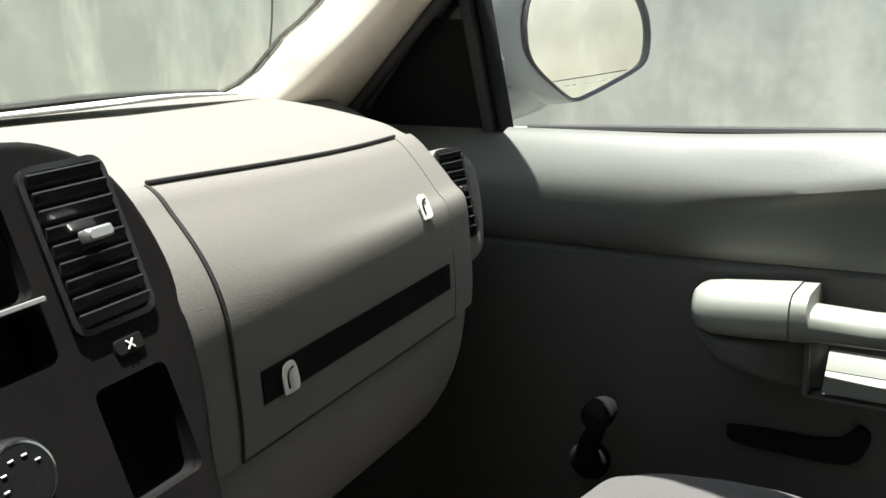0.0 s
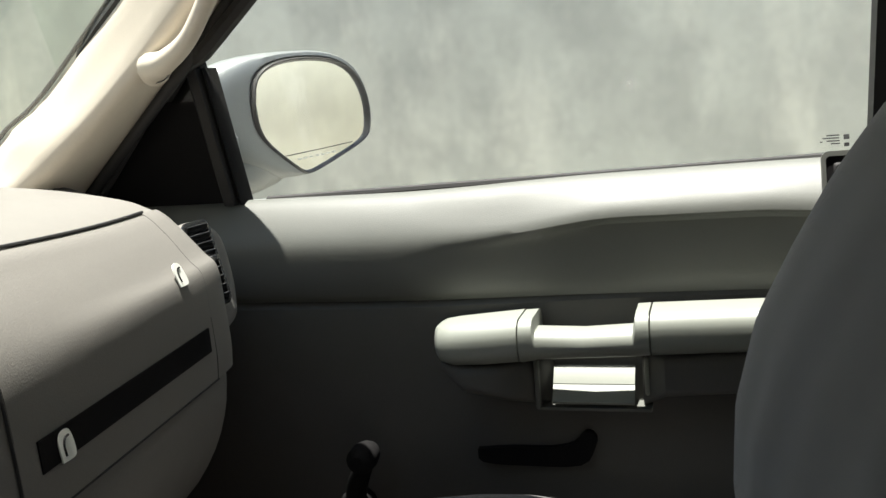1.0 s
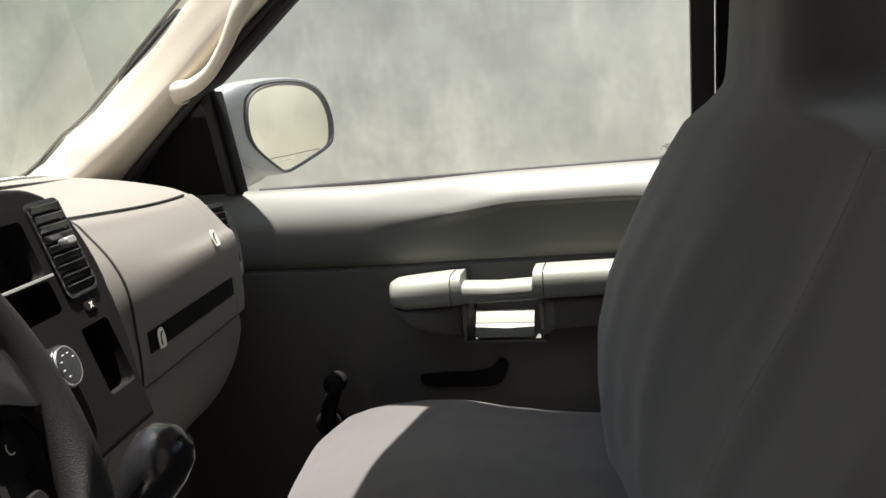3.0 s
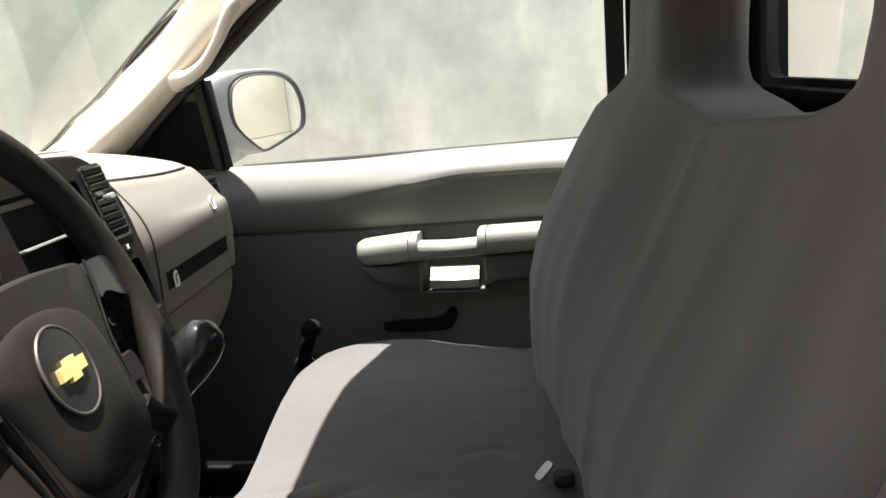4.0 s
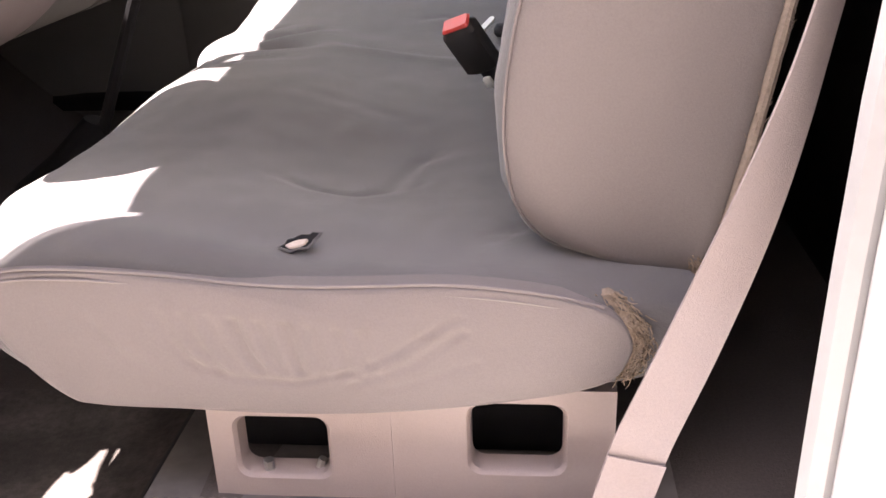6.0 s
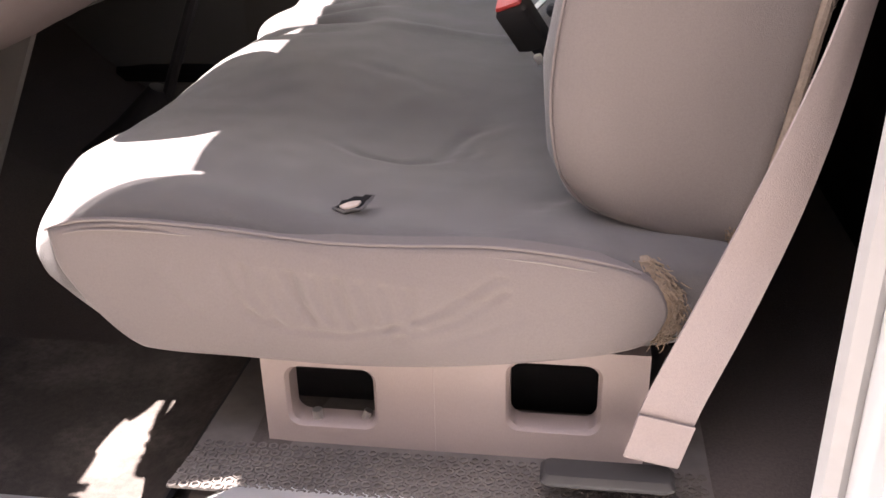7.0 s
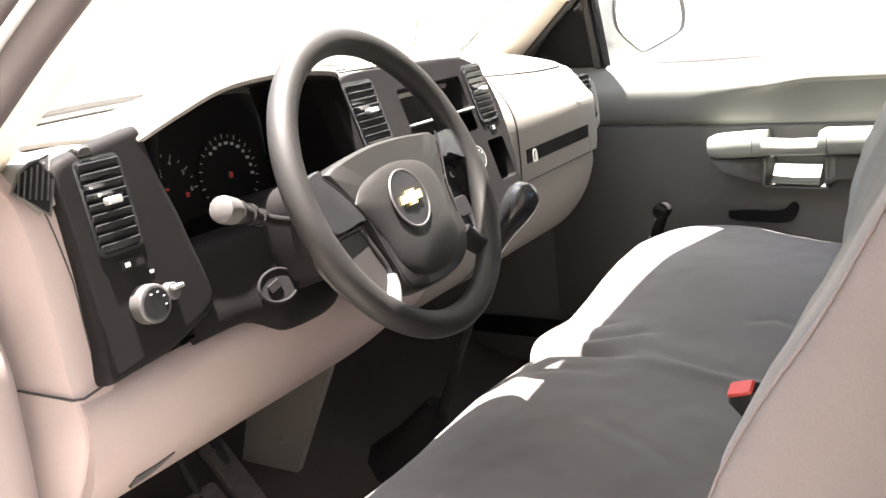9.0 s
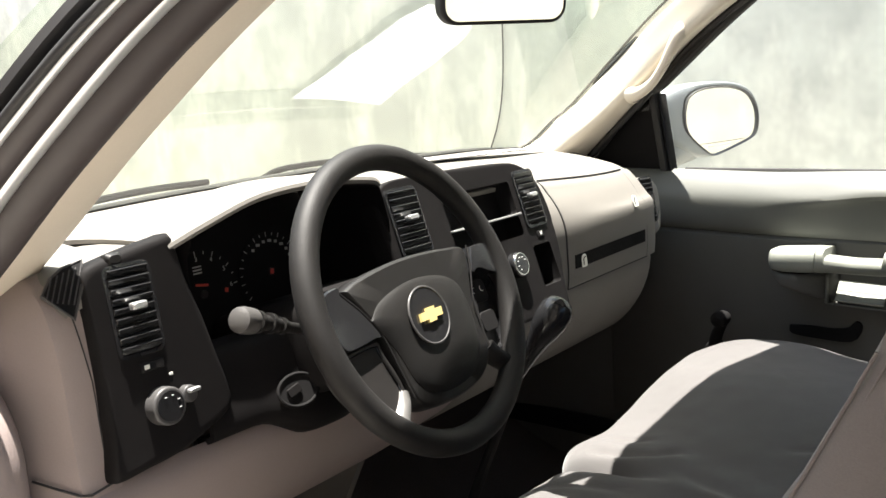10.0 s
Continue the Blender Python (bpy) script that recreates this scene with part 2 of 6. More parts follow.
def plate(outline, depth, m=None, bevel=0.0, bm=None):
    """A solid plate: an outline in x and y, depth thick along z, its upper edge rounded off."""
    bm = bm or bmesh.new()
    m = m or Matrix()
    c = Vector((sum(p[0] for p in outline) / len(outline), sum(p[1] for p in outline) / len(outline)))

    def ring(z, inset):
        out = []
        for p in outline:
            v = Vector(p[:2]) - c
            k = max(0.0, 1 - inset / max(v.length, 1e-6))
            q = c + v * k
            out.append(m @ Vector((q.x, q.y, z)))
        return out

    loops = [ring(0, 0), ring(depth - bevel, 0)]
    if bevel:
        loops += [ring(depth - bevel * (1 - math.sin(a)), bevel * (1 - math.cos(a))) for a in (0.4, 0.8, 1.2, math.pi / 2)] + [ring(depth, bevel * 1.3)]
    return rings(bm, loops)


def holed_plate(outline, holes, depth, m, bevel=0.006):
    """A plate with a rounded edge and openings right through its front."""
    bm = plate(outline, depth, m, bevel)
    bm.faces.ensure_lookup_table()
    front = bm.faces[len(bm.faces) - 1]
    edges = list(front.edges)
    bm.faces.remove(front)
    for hole in holes:
        vs = [bm.verts.new(m @ Vector((*p, depth))) for p in hole]
        low = [bm.verts.new(m @ Vector((*p, depth - 0.008))) for p in hole]
        edges += [bm.edges.new((a, b)) for a, b in zip(vs, vs[1:] + vs[:1])]
        for k in range(len(vs)):
            j = (k + 1) % len(vs)
            bm.faces.new((vs[k], vs[j], low[j], low[k]))
    bmesh.ops.triangle_fill(bm, use_beauty=True, use_dissolve=False, edges=edges, normal=m.to_3x3() @ Vector((0, 0, 1)))
    return bm


def tray(hole, z0, z1, m):
    """The inside of an opening: walls and a back."""
    loops = [[m @ Vector((x, y, z)) for x, y in hole] for z in (z0, z1)]
    bm = rings(bmesh.new(), loops, True, False)
    bm.faces.new([v for v in bm.verts][len(hole):])
    return bm


def frame_plate(outer, inner, depth, m=None, bm=None):
    """A plate with one hole; outer and inner have equal counts."""
    bm = bm or bmesh.new()
    m = m or Matrix()
    loops = [[m @ Vector((*p, z)) for p in ring] for ring, z in ((inner, 0), (outer, 0), (outer, depth), (inner, depth), (inner, 0))]
    return rings(bm, loops, True, False)


def block(center, size, bevel=0.004, m=None, bm=None):
    """A box with rounded edges."""
    bm = bm or bmesh.new()
    sx, sy, sz = size
    r = min(bevel, sx / 2.01, sy / 2.01, sz / 2.01)
    out = rrect(sx, sy, max(r, 1e-5), 2)
    t = Matrix.Translation(center) if m is None else m @ Matrix.Translation(center)

    def ring(z, k):
        return [t @ Vector((x - math.copysign(k, x), y - math.copysign(k, y), z)) for x, y in out]

    return rings(bm, [ring(-sz / 2, r * 0.7), ring(-sz / 2 + r, 0), ring(sz / 2 - r, 0), ring(sz / 2, r * 0.7)])


def sheet(rows, thick, way=None, bm=None):
    """A surface from rows of points, given a thickness along its own normals (or along way)."""
    bm = bm or bmesh.new()
    nr, nc = len(rows), len(rows[0])
    g = [[Vector(p) for p in row] for row in rows]

    def normal(i, j):
        if way is not None:
            return Vector(way).normalized()
        a = g[min(i + 1, nr - 1)][j] - g[max(i - 1, 0)][j]
        b = g[i][min(j + 1, nc - 1)] - g[i][max(j - 1, 0)]
        return a.cross(b).normalized()

    top = [[bm.verts.new(g[i][j]) for j in range(nc)] for i in range(nr)]
    low = [[bm.verts.new(g[i][j] + normal(i, j) * thick) for j in range(nc)] for i in range(nr)]
    for i in range(nr - 1):
        for j in range(nc - 1):
            bm.faces.new((top[i][j], top[i][j + 1], top[i + 1][j + 1], top[i + 1][j]))
            bm.faces.new((low[i][j], low[i + 1][j], low[i + 1][j + 1], low[i][j + 1]))
    edge = [(i, 0) for i in range(nr)] + [(nr - 1, j) for j in range(1, nc)] + [(i, nc - 1) for i in range(nr - 2, -1, -1)] + [(0, j) for j in range(nc - 2, 0, -1)]
    for (a, b), (c, d) in zip(edge, edge[1:] + edge[:1]):
        bm.faces.new((top[a][b], top[c][d], low[c][d], low[a][b]))
    return bm


def smooth(points, n):
    """A Catmull-Rom curve through points, n steps for each span."""
    p = [Vector(q) for q in points]
    p = [2 * p[0] - p[1]] + p + [2 * p[-1] - p[-2]]
    out = []
    for a, b, c, d in zip(p, p[1:], p[2:], p[3:]):
        for k in range(n):
            t = k / n
            out.append(0.5 * (2 * b + (c - a) * t + (2 * a - 5 * b + 4 * c - d) * t * t + (3 * b - a - 3 * c + d) * t**3))
    return out + [p[-2]]


def spread(points, n):
    """n + 1 points at even steps along a smooth curve."""
    c = smooth(points, 12)
    at = [0.0]
    for p, q in zip(c, c[1:]):
        at.append(at[-1] + (q - p).length)
    out, k = [], 0
    for i in range(n + 1):
        s = at[-1] * i / n
        while k < len(c) - 2 and at[k + 1] < s:
            k += 1
        out.append(c[k].lerp(c[k + 1], (s - at[k]) / max(1e-9, at[k + 1] - at[k])))
    return out


def ease(x, a, b):
    t = min(1.0, max(0.0, (x - a) / (b - a)))
    return t * t * (3 - 2 * t)


def facing(place, out, up=(0, 0, 1)):
    """A pose whose z axis points out and whose y axis points up."""
    z = Vector(out).normalized()
    x = Vector(up).cross(z).normalized()
    y = z.cross(x)
    m = Matrix((x, y, z)).transposed().to_4x4()
    m.translation = place
    return m


# the passenger's door hangs a little toed against the cab
_c, _s = math.cos(radians(6)), math.sin(radians(6))


def toe(x, y, z):
    return Vector((x * _c + (y + 0.4) * _s, -0.4 - x * _s + (y + 0.4) * _c, z))


TOE = Matrix.Translation(toe(0, 0, 0)) @ Matrix.Rotation(radians(-6), 4, "Z")


# ---- the yard ----
def yard():
    bm = bmesh.new()
    rings(bm, [[(-60, -60, -0.3), (60, -60, -0.3), (60, 60, -0.3), (-60, 60, -0.3)], [(-60, -60, 0), (60, -60, 0), (60, 60, 0), (-60, 60, 0)]])
    solo("ground", bm, GROUND, "dusty pale concrete ground of a walled yard", "ground", "structure")
    # the west wall is out of view, added to block light from the driver's side
    for name, c, size in (("wall_east", (0, 2.25, 2.2), (26, 0.24, 4.4)), ("wall_north", (-7.5, -0.27, 2.2), (0.24, 4.8, 4.4)), ("wall_south", (9.0, -0.27, 2.2), (0.24, 4.8, 4.4)), ("unseen_wall_west", (0, -2.8, 2.2), (26, 0.24, 4.4))):
        solo(name, block(c, size, 0.02), PALEWALL if name == "wall_south" else PLAINWALL if name == "wall_north" else DARKWALL if name == "unseen_wall_west" else WALL, "weathered grey cement-plastered yard wall with stains", "wall", "structure")
    wire = smooth([(-1.55, 2.119, 4.2), (-1.54, 2.119, 2.3), (-1.53, 2.119, 1.75), (-1.56, 2.118, 1.45), (-1.66, 2.118, 1.2)], 4)
    solo("wall_cable", tube(wire, 0.0032, 6), RUBBER, "thin dark cable hanging down the plastered wall", "cable")


yard()


# ---- cab shell ----
def header_x(y):
    """The bowed front edge of the roof above the windscreen."""
    return -0.033 + (0.10 if y > 0 else 0.066) * (y / 0.64) ** 2


def windscreen_point(a, b):
    """a: 0 at the driver's end to 1 at the passenger's; b: 0 at the foot to 1 at the head."""
    v = (-1 + 2 * a) * 1.13
    foot = Vector((-0.72 + 0.13 * v * v, 0.74 * v, 1.435))
    head = Vector((header_x(0.585 * v), 0.585 * v, 1.875))
    p = foot.lerp(head, b)
    p.x -= 0.035 * math.sin(math.pi * b)
    p.z += 0.03 * math.sin(math.pi * b)
    return p


def shell():
    # windscreen
    rows = [[windscreen_point(i / 16, j / 8) for i in range(17)] for j in range(9)]
    ob = solo("windscreen", sheet(rows, 0.005), SHIELD, "greenish clear windscreen with faint reflections", "windscreen", "structure")
    clear_back(ob, THROUGH, (0.6, 0, -0.8))
    rim = [windscreen_point(i / 16, 0) for i in range(17)] + [windscreen_point(1, j / 8) for j in range(1, 9)] + [windscreen_point(1 - i / 16, 1) for i in range(1, 17)]
    solo("windscreen_seal", tube(rim, 0.011, 6), RUBBER, "black rubber windscreen seal", "seal", "structure")
    # floor: footwell, raised part under the seat, firewall
    prof = smooth([(0.98, 0, 0.760), (0.3, 0, 0.760), (0.13, 0, 0.758), (0.07, 0, 0.67), (0.02, 0, 0.615), (-0.25, 0, 0.605), (-0.55, 0, 0.61), (-0.80, 0, 0.80), (-0.93, 0, 1.0), (-0.95, 0, 1.35), (-0.90, 0, 1.42)], 4)
    rows = []
    for p in prof:
        row = []
        for i in range(33):
            y = -0.82 + 1.66 * i / 32
            hump = 0.13 * math.exp(-((y - 0.02) / 0.17) ** 2) * ease(-p.x, -0.15, 0.1)
            row.append((p.x, y, p.z + hump if p.z < 0.99 else p.z))
        rows.append(row)
    solo("floor", sheet(rows, 0.02, (0, 0, -1)), CARPET, "dark dusty carpeted cab floor and footwell", "floor", "structure")
    # roof, headliner
    def roof(z0):
        rows = []
        for j in range(13):
            row = []
            for i in range(13):
                y = -0.80 + 1.435 * i / 12
                x0 = min(0.075, header_x(y))
                row.append((x0 + (0.87 - x0) * j / 12, y, z0 + 0.035 * (1 - (i / 6 - 1) ** 4) - 0.02 * (1 - j / 12) ** 3))
            rows.append(row)
        return rows
    solo("ceiling", sheet(roof(1.885), 0.012, (0, 0, 1)), HEADLINER, "pale cloth headliner of the cab", "ceiling", "structure")
    solo("cab_roof", sheet(roof(1.93), 0.01, (0, 0, 1)), PAINT, "silver painted cab roof", "roof", "structure")
    # back panel with the rear window
    def back(y0, y1, z0, z1, name="cab_back_panel"):
        x0 = lambda z: 0.815
        rows = [[(x0(z), y, z) for y in (y0, (y0 + y1) / 2, y1)] for z in (z0, (z0 + z1) / 2, z1)]
        return sheet(rows, 0.03, (1, 0, 0))
    for y0, y1, z0, z1 in ((-0.80, 0.80, 0.74, 1.49), (-0.80, -0.61, 1.49, 1.93), (0.61, 0.80, 1.49, 1.93), (-0.61, 0.61, 1.78, 1.93)):
        solo("cab_back_panel", back(y0, y1, z0, z1), CHARCOAL, "dark trim panel across the back of the cab", "panel", "structure")
    m = facing((0.824, 0, 1.635), (-1, 0, 0.0))
    solo("rear_window_frame", frame_plate(rrect(1.26, 0.34, 0.05, 5), rrect(1.19, 0.26, 0.04, 5), 0.02, m), RUBBER, "black rubber frame of the rear window", "window frame", "structure")
    g = solo("rear_window", plate(rrect(1.22, 0.30, 0.04, 5), 0.004, m), CLEAR, "clear rear window of the cab", "window", "structure")
    clear_back(g, THROUGH, (-1, 0, 0))
    solo("rear_window_ledge", block((0.79, 0, 1.484), (0.05, 1.3, 0.02), 0.006), CHARCOAL, "dark plastic ledge under the rear window", "ledge", "structure")
    # side rails of the roof, door pillars
    for s, f in ((-1, lambda x, y, z: Vector((x, y, z))), (1, lambda x, y, z: Vector((x, y, z)))):
        mid, half = (-0.72, 0.09) if s < 0 else (0.588, 0.052)
        rail = [[(x, mid + half * math.cos(k * math.tau / 14), z + 0.034 * math.sin(k * math.tau / 14)) for k in range(14)] for x, z in ((0.09, 1.862), (0.2, 1.872), (0.4, 1.876), (0.6, 1.876), (0.92, 1.87))]
        solo("roof_rail", rings(bmesh.new(), rail), PILLAR, "cream-grey trim along the roof side", "trim", "structure")
        bp = [[(0.662, s * 0.80, 0.74), (0.668, s * 0.815, 1.35), (0.66, s * 0.75, 1.60), (0.68, s * 0.625, 1.90)], [(0.69, s * 0.79, 0.80), (0.70, s * 0.80, 1.35), (0.72, s * 0.735, 1.60), (0.73, s * 0.62, 1.90)], [(0.86, s * 0.77, 0.80), (0.86, s * 0.78, 1.35), (0.86, s * 0.72, 1.60), (0.86, s * 0.615, 1.90)]]
        rows = [smooth(r, 5) for r in bp]
        solo("door_pillar_trim", sheet(rows, 0.012, (0, s, 0)), CHARCOAL, "dark plastic trim of the rear door pillar", "trim", "structure")
        line = lambda x, d: [Vector((x + q[0], s * (q[1] + d), q[2])) for q in smooth([(0.0, 0.80, 0.50), (0.0, 0.815, 1.15), (0.025, 0.81, 1.35), (0.055, 0.75, 1.60), (0.075, 0.63, 1.92)], 5)]
        solo("cab_side_panel", sheet([line(0.654, 0.075), line(0.77, 0.075), line(0.95, 0.07)], 0.012, (0, -s, 0)), PAINT, "silver painted side panel behind the door", "body panel", "structure")
        solo("door_jamb", sheet([line(0.652, 0.0), line(0.647, 0.03), line(0.652, 0.078)], 0.02, (1, 0, 0)), PAINT, "silver painted edge of the door opening", "door jamb", "structure")
        # grey tube stands for the shaded inner band of the silver jamb
        solo("door_jamb_band", tube([p + Vector((-0.004, s * 0.006, 0)) for p in line(0.646, 0.006)], 0.014, 8), JAMBSHADE, "grey band for the shaded inner edge of the door opening", "door seal", "structure")
        kick = [[(x, s * y, z) for x, y in ((-0.97, 0.78), (-0.70, 0.80), (-0.36 if s > 0 else -0.42, 0.865 if s > 0 else 0.80))] for z in (0.58, 0.95, 1.2, 1.34)]
        solo("kick_panel", sheet(kick, 0.012, (0, s, 0)), DOORLOW if s > 0 else KNEE, "plain trim panel at the side of the footwell", "panel", "structure")
    # sills
    for s in (-1, 1):
        rows = [[(x, s * y, z - (0.045 if x < 0.12 and y < 0.9 else 0)) for y, z in ((0.77, 0.764), (0.81, 0.778), (0.83, 0.776), (0.87, 0.75), (0.93, 0.70), (0.95, 0.60), (0.92, 0.45))] for x in (-0.75, -0.3, 0.08, 0.16, 0.64)]
        solo("door_sill", sheet(rows, 0.02, (0, 0, -1)), PAINT if s < 0 else CHARCOAL, "sill plate under the door opening", "sill", "structure")
    # outside: bonnet, scuttle and wings
    rows = []
    for j in range(9):
        x = -2.05 + 1.22 * j / 8
        rows.append([(x, (i / 5 - 1) * (0.80 - 0.05 * (1 - j / 8)), 1.385 - 0.10 * (1 - j / 8) ** 2 - 0.06 * abs(i / 5 - 1) ** 3) for i in range(11)])
    bonnet = thing("bonnet", (-1.4, 0, 1.3), "silver painted bonnet of the pickup truck", "bonnet")
    part("panel", sheet(rows, 0.012, (0, 0, -1)), PAINT, bonnet)
    foot_x = lambda y: -0.72 + 0.13 * (y / 0.74) ** 2
    scut = [[(foot_x(y) + dx, y, z - 0.02 * (y / 0.7) ** 2) for y in [(-0.80 + 0.10 * i) for i in range(17)]] for dx, z in ((-0.24, 1.375), (-0.12, 1.425), (-0.05, 1.442), (-0.012, 1.440), (0.03, 1.418), (0.20, 1.405))]
    cowl = thing("wiper_cowl", (-0.78, 0, 1.38), "black plastic wiper cowl below the windscreen", "cowl")
    part("cover", sheet(scut, 0.008, (0, 0, -1)), RUBBER, cowl)
    for k in range(14):
        y = -0.62 + 0.092 * k
        part("vent_slot", block((foot_x(y) - 0.085, y, 1.438 - 0.02 * (y / 0.7) ** 2), (0.05, 0.06, 0.006), 0.002), RUBBER, cowl)
    for y0, y1 in ((-0.55, -0.02), (0.06, 0.6)):
        wip = thing("windscreen_wiper", (-0.74, y0, 1.43), "black windscreen wiper lying on the glass foot", "wiper", "wipers")
        line = [(foot_x(y) + dx, y, 1.452 - 0.02 * (y / 0.7) ** 2 + dz) for y, dx, dz in ((y0, -0.075, -0.005), (y0 + 0.06, -0.06, 0.012), ((y0 + y1) / 2, -0.045, 0.016), (y1 - 0.1, -0.03, 0.012))]
        part("arm", tube(smooth(line, 4), 0.0065, 6), BLACK, wip)
        part("blade", tube([(foot_x(y) + dx, y, 1.455 - 0.02 * (y / 0.7) ** 2) for y, dx in ((y0 + 0.05, -0.028), ((y0 + y1) / 2, -0.026), (y1, -0.018))], 0.006, 6), RUBBER, wip)


shell()


# ---- windscreen pillars ----
def screen_pillar(side, f, grab, lines):
    """side: -1 driver, 1 passenger; f lays the points of a right-hand pillar into the cab."""
    p = thing("windscreen_pillar", f(*lines[1][0]), "cream-grey plastic trim on the windscreen pillar", "pillar trim", kind="structure")
    inner, ridge, outer = (spread(k, 28) for k in lines)
    rows = []
    for a, b, c in zip(inner, ridge, outer):
        bulge = 0.012 if side > 0 else 0.008
        cr = [a, a.lerp(b, 0.2) + Vector((0.004, -0.75 * bulge * side, 0)), a.lerp(b, 0.5) + Vector((0.006, -bulge * side, -0.002)), b + Vector((0.006, -0.012 * side, -0.004)), b.lerp(c, 0.5) + Vector((0.006, -0.006 * side, -0.006)), c]
        rows.append([f(*q) for q in smooth(cr, 3)])
    part("trim", sheet(rows, 0.012 * side), PILLAR, p, sharp=65)
    bands = ((0.006, 0.002, 0.008, RUBBER),) if side > 0 else ((0.012, 0.0375, 0.0235, PILLARSEAL), (0.02, 0.070, 0.010, PAINT), (0.022, 0.092, 0.014, PILLARSEAL), (0.028, 0.109, 0.005, PAINT), (0.028, 0.116, 0.004, RUBBER))
    part("glass_edge", tube([f(q.x - 0.002, q.y - 0.003 * side, q.z + 0.002) for q in inner], 0.003, 6), RUBBER, p)
    # backing sheet added so that no sun leaks between the seal tubes
    if side < 0:
        part("flange", sheet([[f(q.x + 0.01, q.y + 0.012 * side, q.z + 0.012), f(q.x + 0.01, q.y + 0.065 * side, q.z + 0.012), f(q.x + 0.01, q.y + 0.116 * side, q.z + 0.012)] for q in outer], 0.008), RUBBER, p)
    for dx, dy, r, material in bands:
        part("painted_edge" if material == PAINT else "door_seal", tube([f(q.x + dx, q.y + dy * side, q.z - 0.004) for q in outer], r, 10), material, p, "silver painted door opening edge" if material == PAINT else "")
    if grab:
        g = thing("grab_handle", f(-0.36, 0.67, 1.58), "cream plastic grab handle on the windscreen pillar", "grab handle")
        bar = smooth([(-0.398, 0.722, 1.572), (-0.384, 0.697, 1.577), (-0.355, 0.680, 1.580), (-0.315, 0.668, 1.601), (-0.280, 0.660, 1.640), (-0.254, 0.656, 1.680), (-0.238, 0.662, 1.708), (-0.230, 0.682, 1.728)], 5)
        rad = [0.0150 + 0.0045 * math.cos(math.tau * k / (len(bar) - 1)) for k in range(len(bar))]
        part("bar", tube([f(*q) for q in bar], rad, 14), PILLAR, g)
        foot = [bar[4] + Vector((0.024 * math.cos(k * math.tau / 24), 0.004, 0.019 * math.sin(k * math.tau / 24))) for k in range(24)]
        part("end_seam", tube([f(*q) for q in foot], 0.0009, 5, True), STALKGREY, g)
        # steel of the pillar and the door frame, outside the trim
        edge = spread([(-0.60, 0.862, 1.41), (-0.41, 0.835, 1.575), (-0.358, 0.812, 1.605), (-0.322, 0.788, 1.632), (-0.25, 0.745, 1.69), (-0.15, 0.695, 1.755), (0.04, 0.638, 1.85)], 28)
        part("outer_shell", sheet([[f(*(q + Vector((0, -0.004, 0.006)))), f(*(q.lerp(e, 0.5) + Vector((0, 0, 0.008)))), f(*e)] for q, e in zip(outer, edge)], 0.012, (0, 0, 1)), RUBBER, p)
    return p


screen_pillar(1, toe, True, (
    [(-0.720, 0.605, 1.436), (-0.696, 0.671, 1.446), (-0.662, 0.699, 1.472), (-0.619, 0.709, 1.513), (-0.570, 0.728, 1.553), (-0.442, 0.722, 1.663), (-0.276, 0.678, 1.778), (-0.062, 0.612, 1.888)],
    [(-0.66, 0.66, 1.418), (-0.60, 0.695, 1.435), (-0.41, 0.70, 1.575), (-0.24, 0.666, 1.70), (0.03, 0.60, 1.855)],
    [(-0.60, 0.80, 1.405), (-0.385, 0.757, 1.578), (-0.215, 0.710, 1.71), (0.04, 0.63, 1.845)]))
DRIVER_RIDGE = [Vector(q) for q in ((-0.39, -0.778, 1.365), (-0.20, -0.754, 1.508), (-0.09, -0.748, 1.587), (-0.016, -0.733, 1.645), (0.038, -0.707, 1.697), (0.103, -0.657, 1.765), (0.18, -0.62, 1.835))]
screen_pillar(-1, lambda x, y, z: Vector((x, y, z)), False, tuple([q + Vector(d) for q in DRIVER_RIDGE] for d in ((-0.10, -0.035, 0.02), (0, 0, 0), (0.05, -0.075, 0.0))))


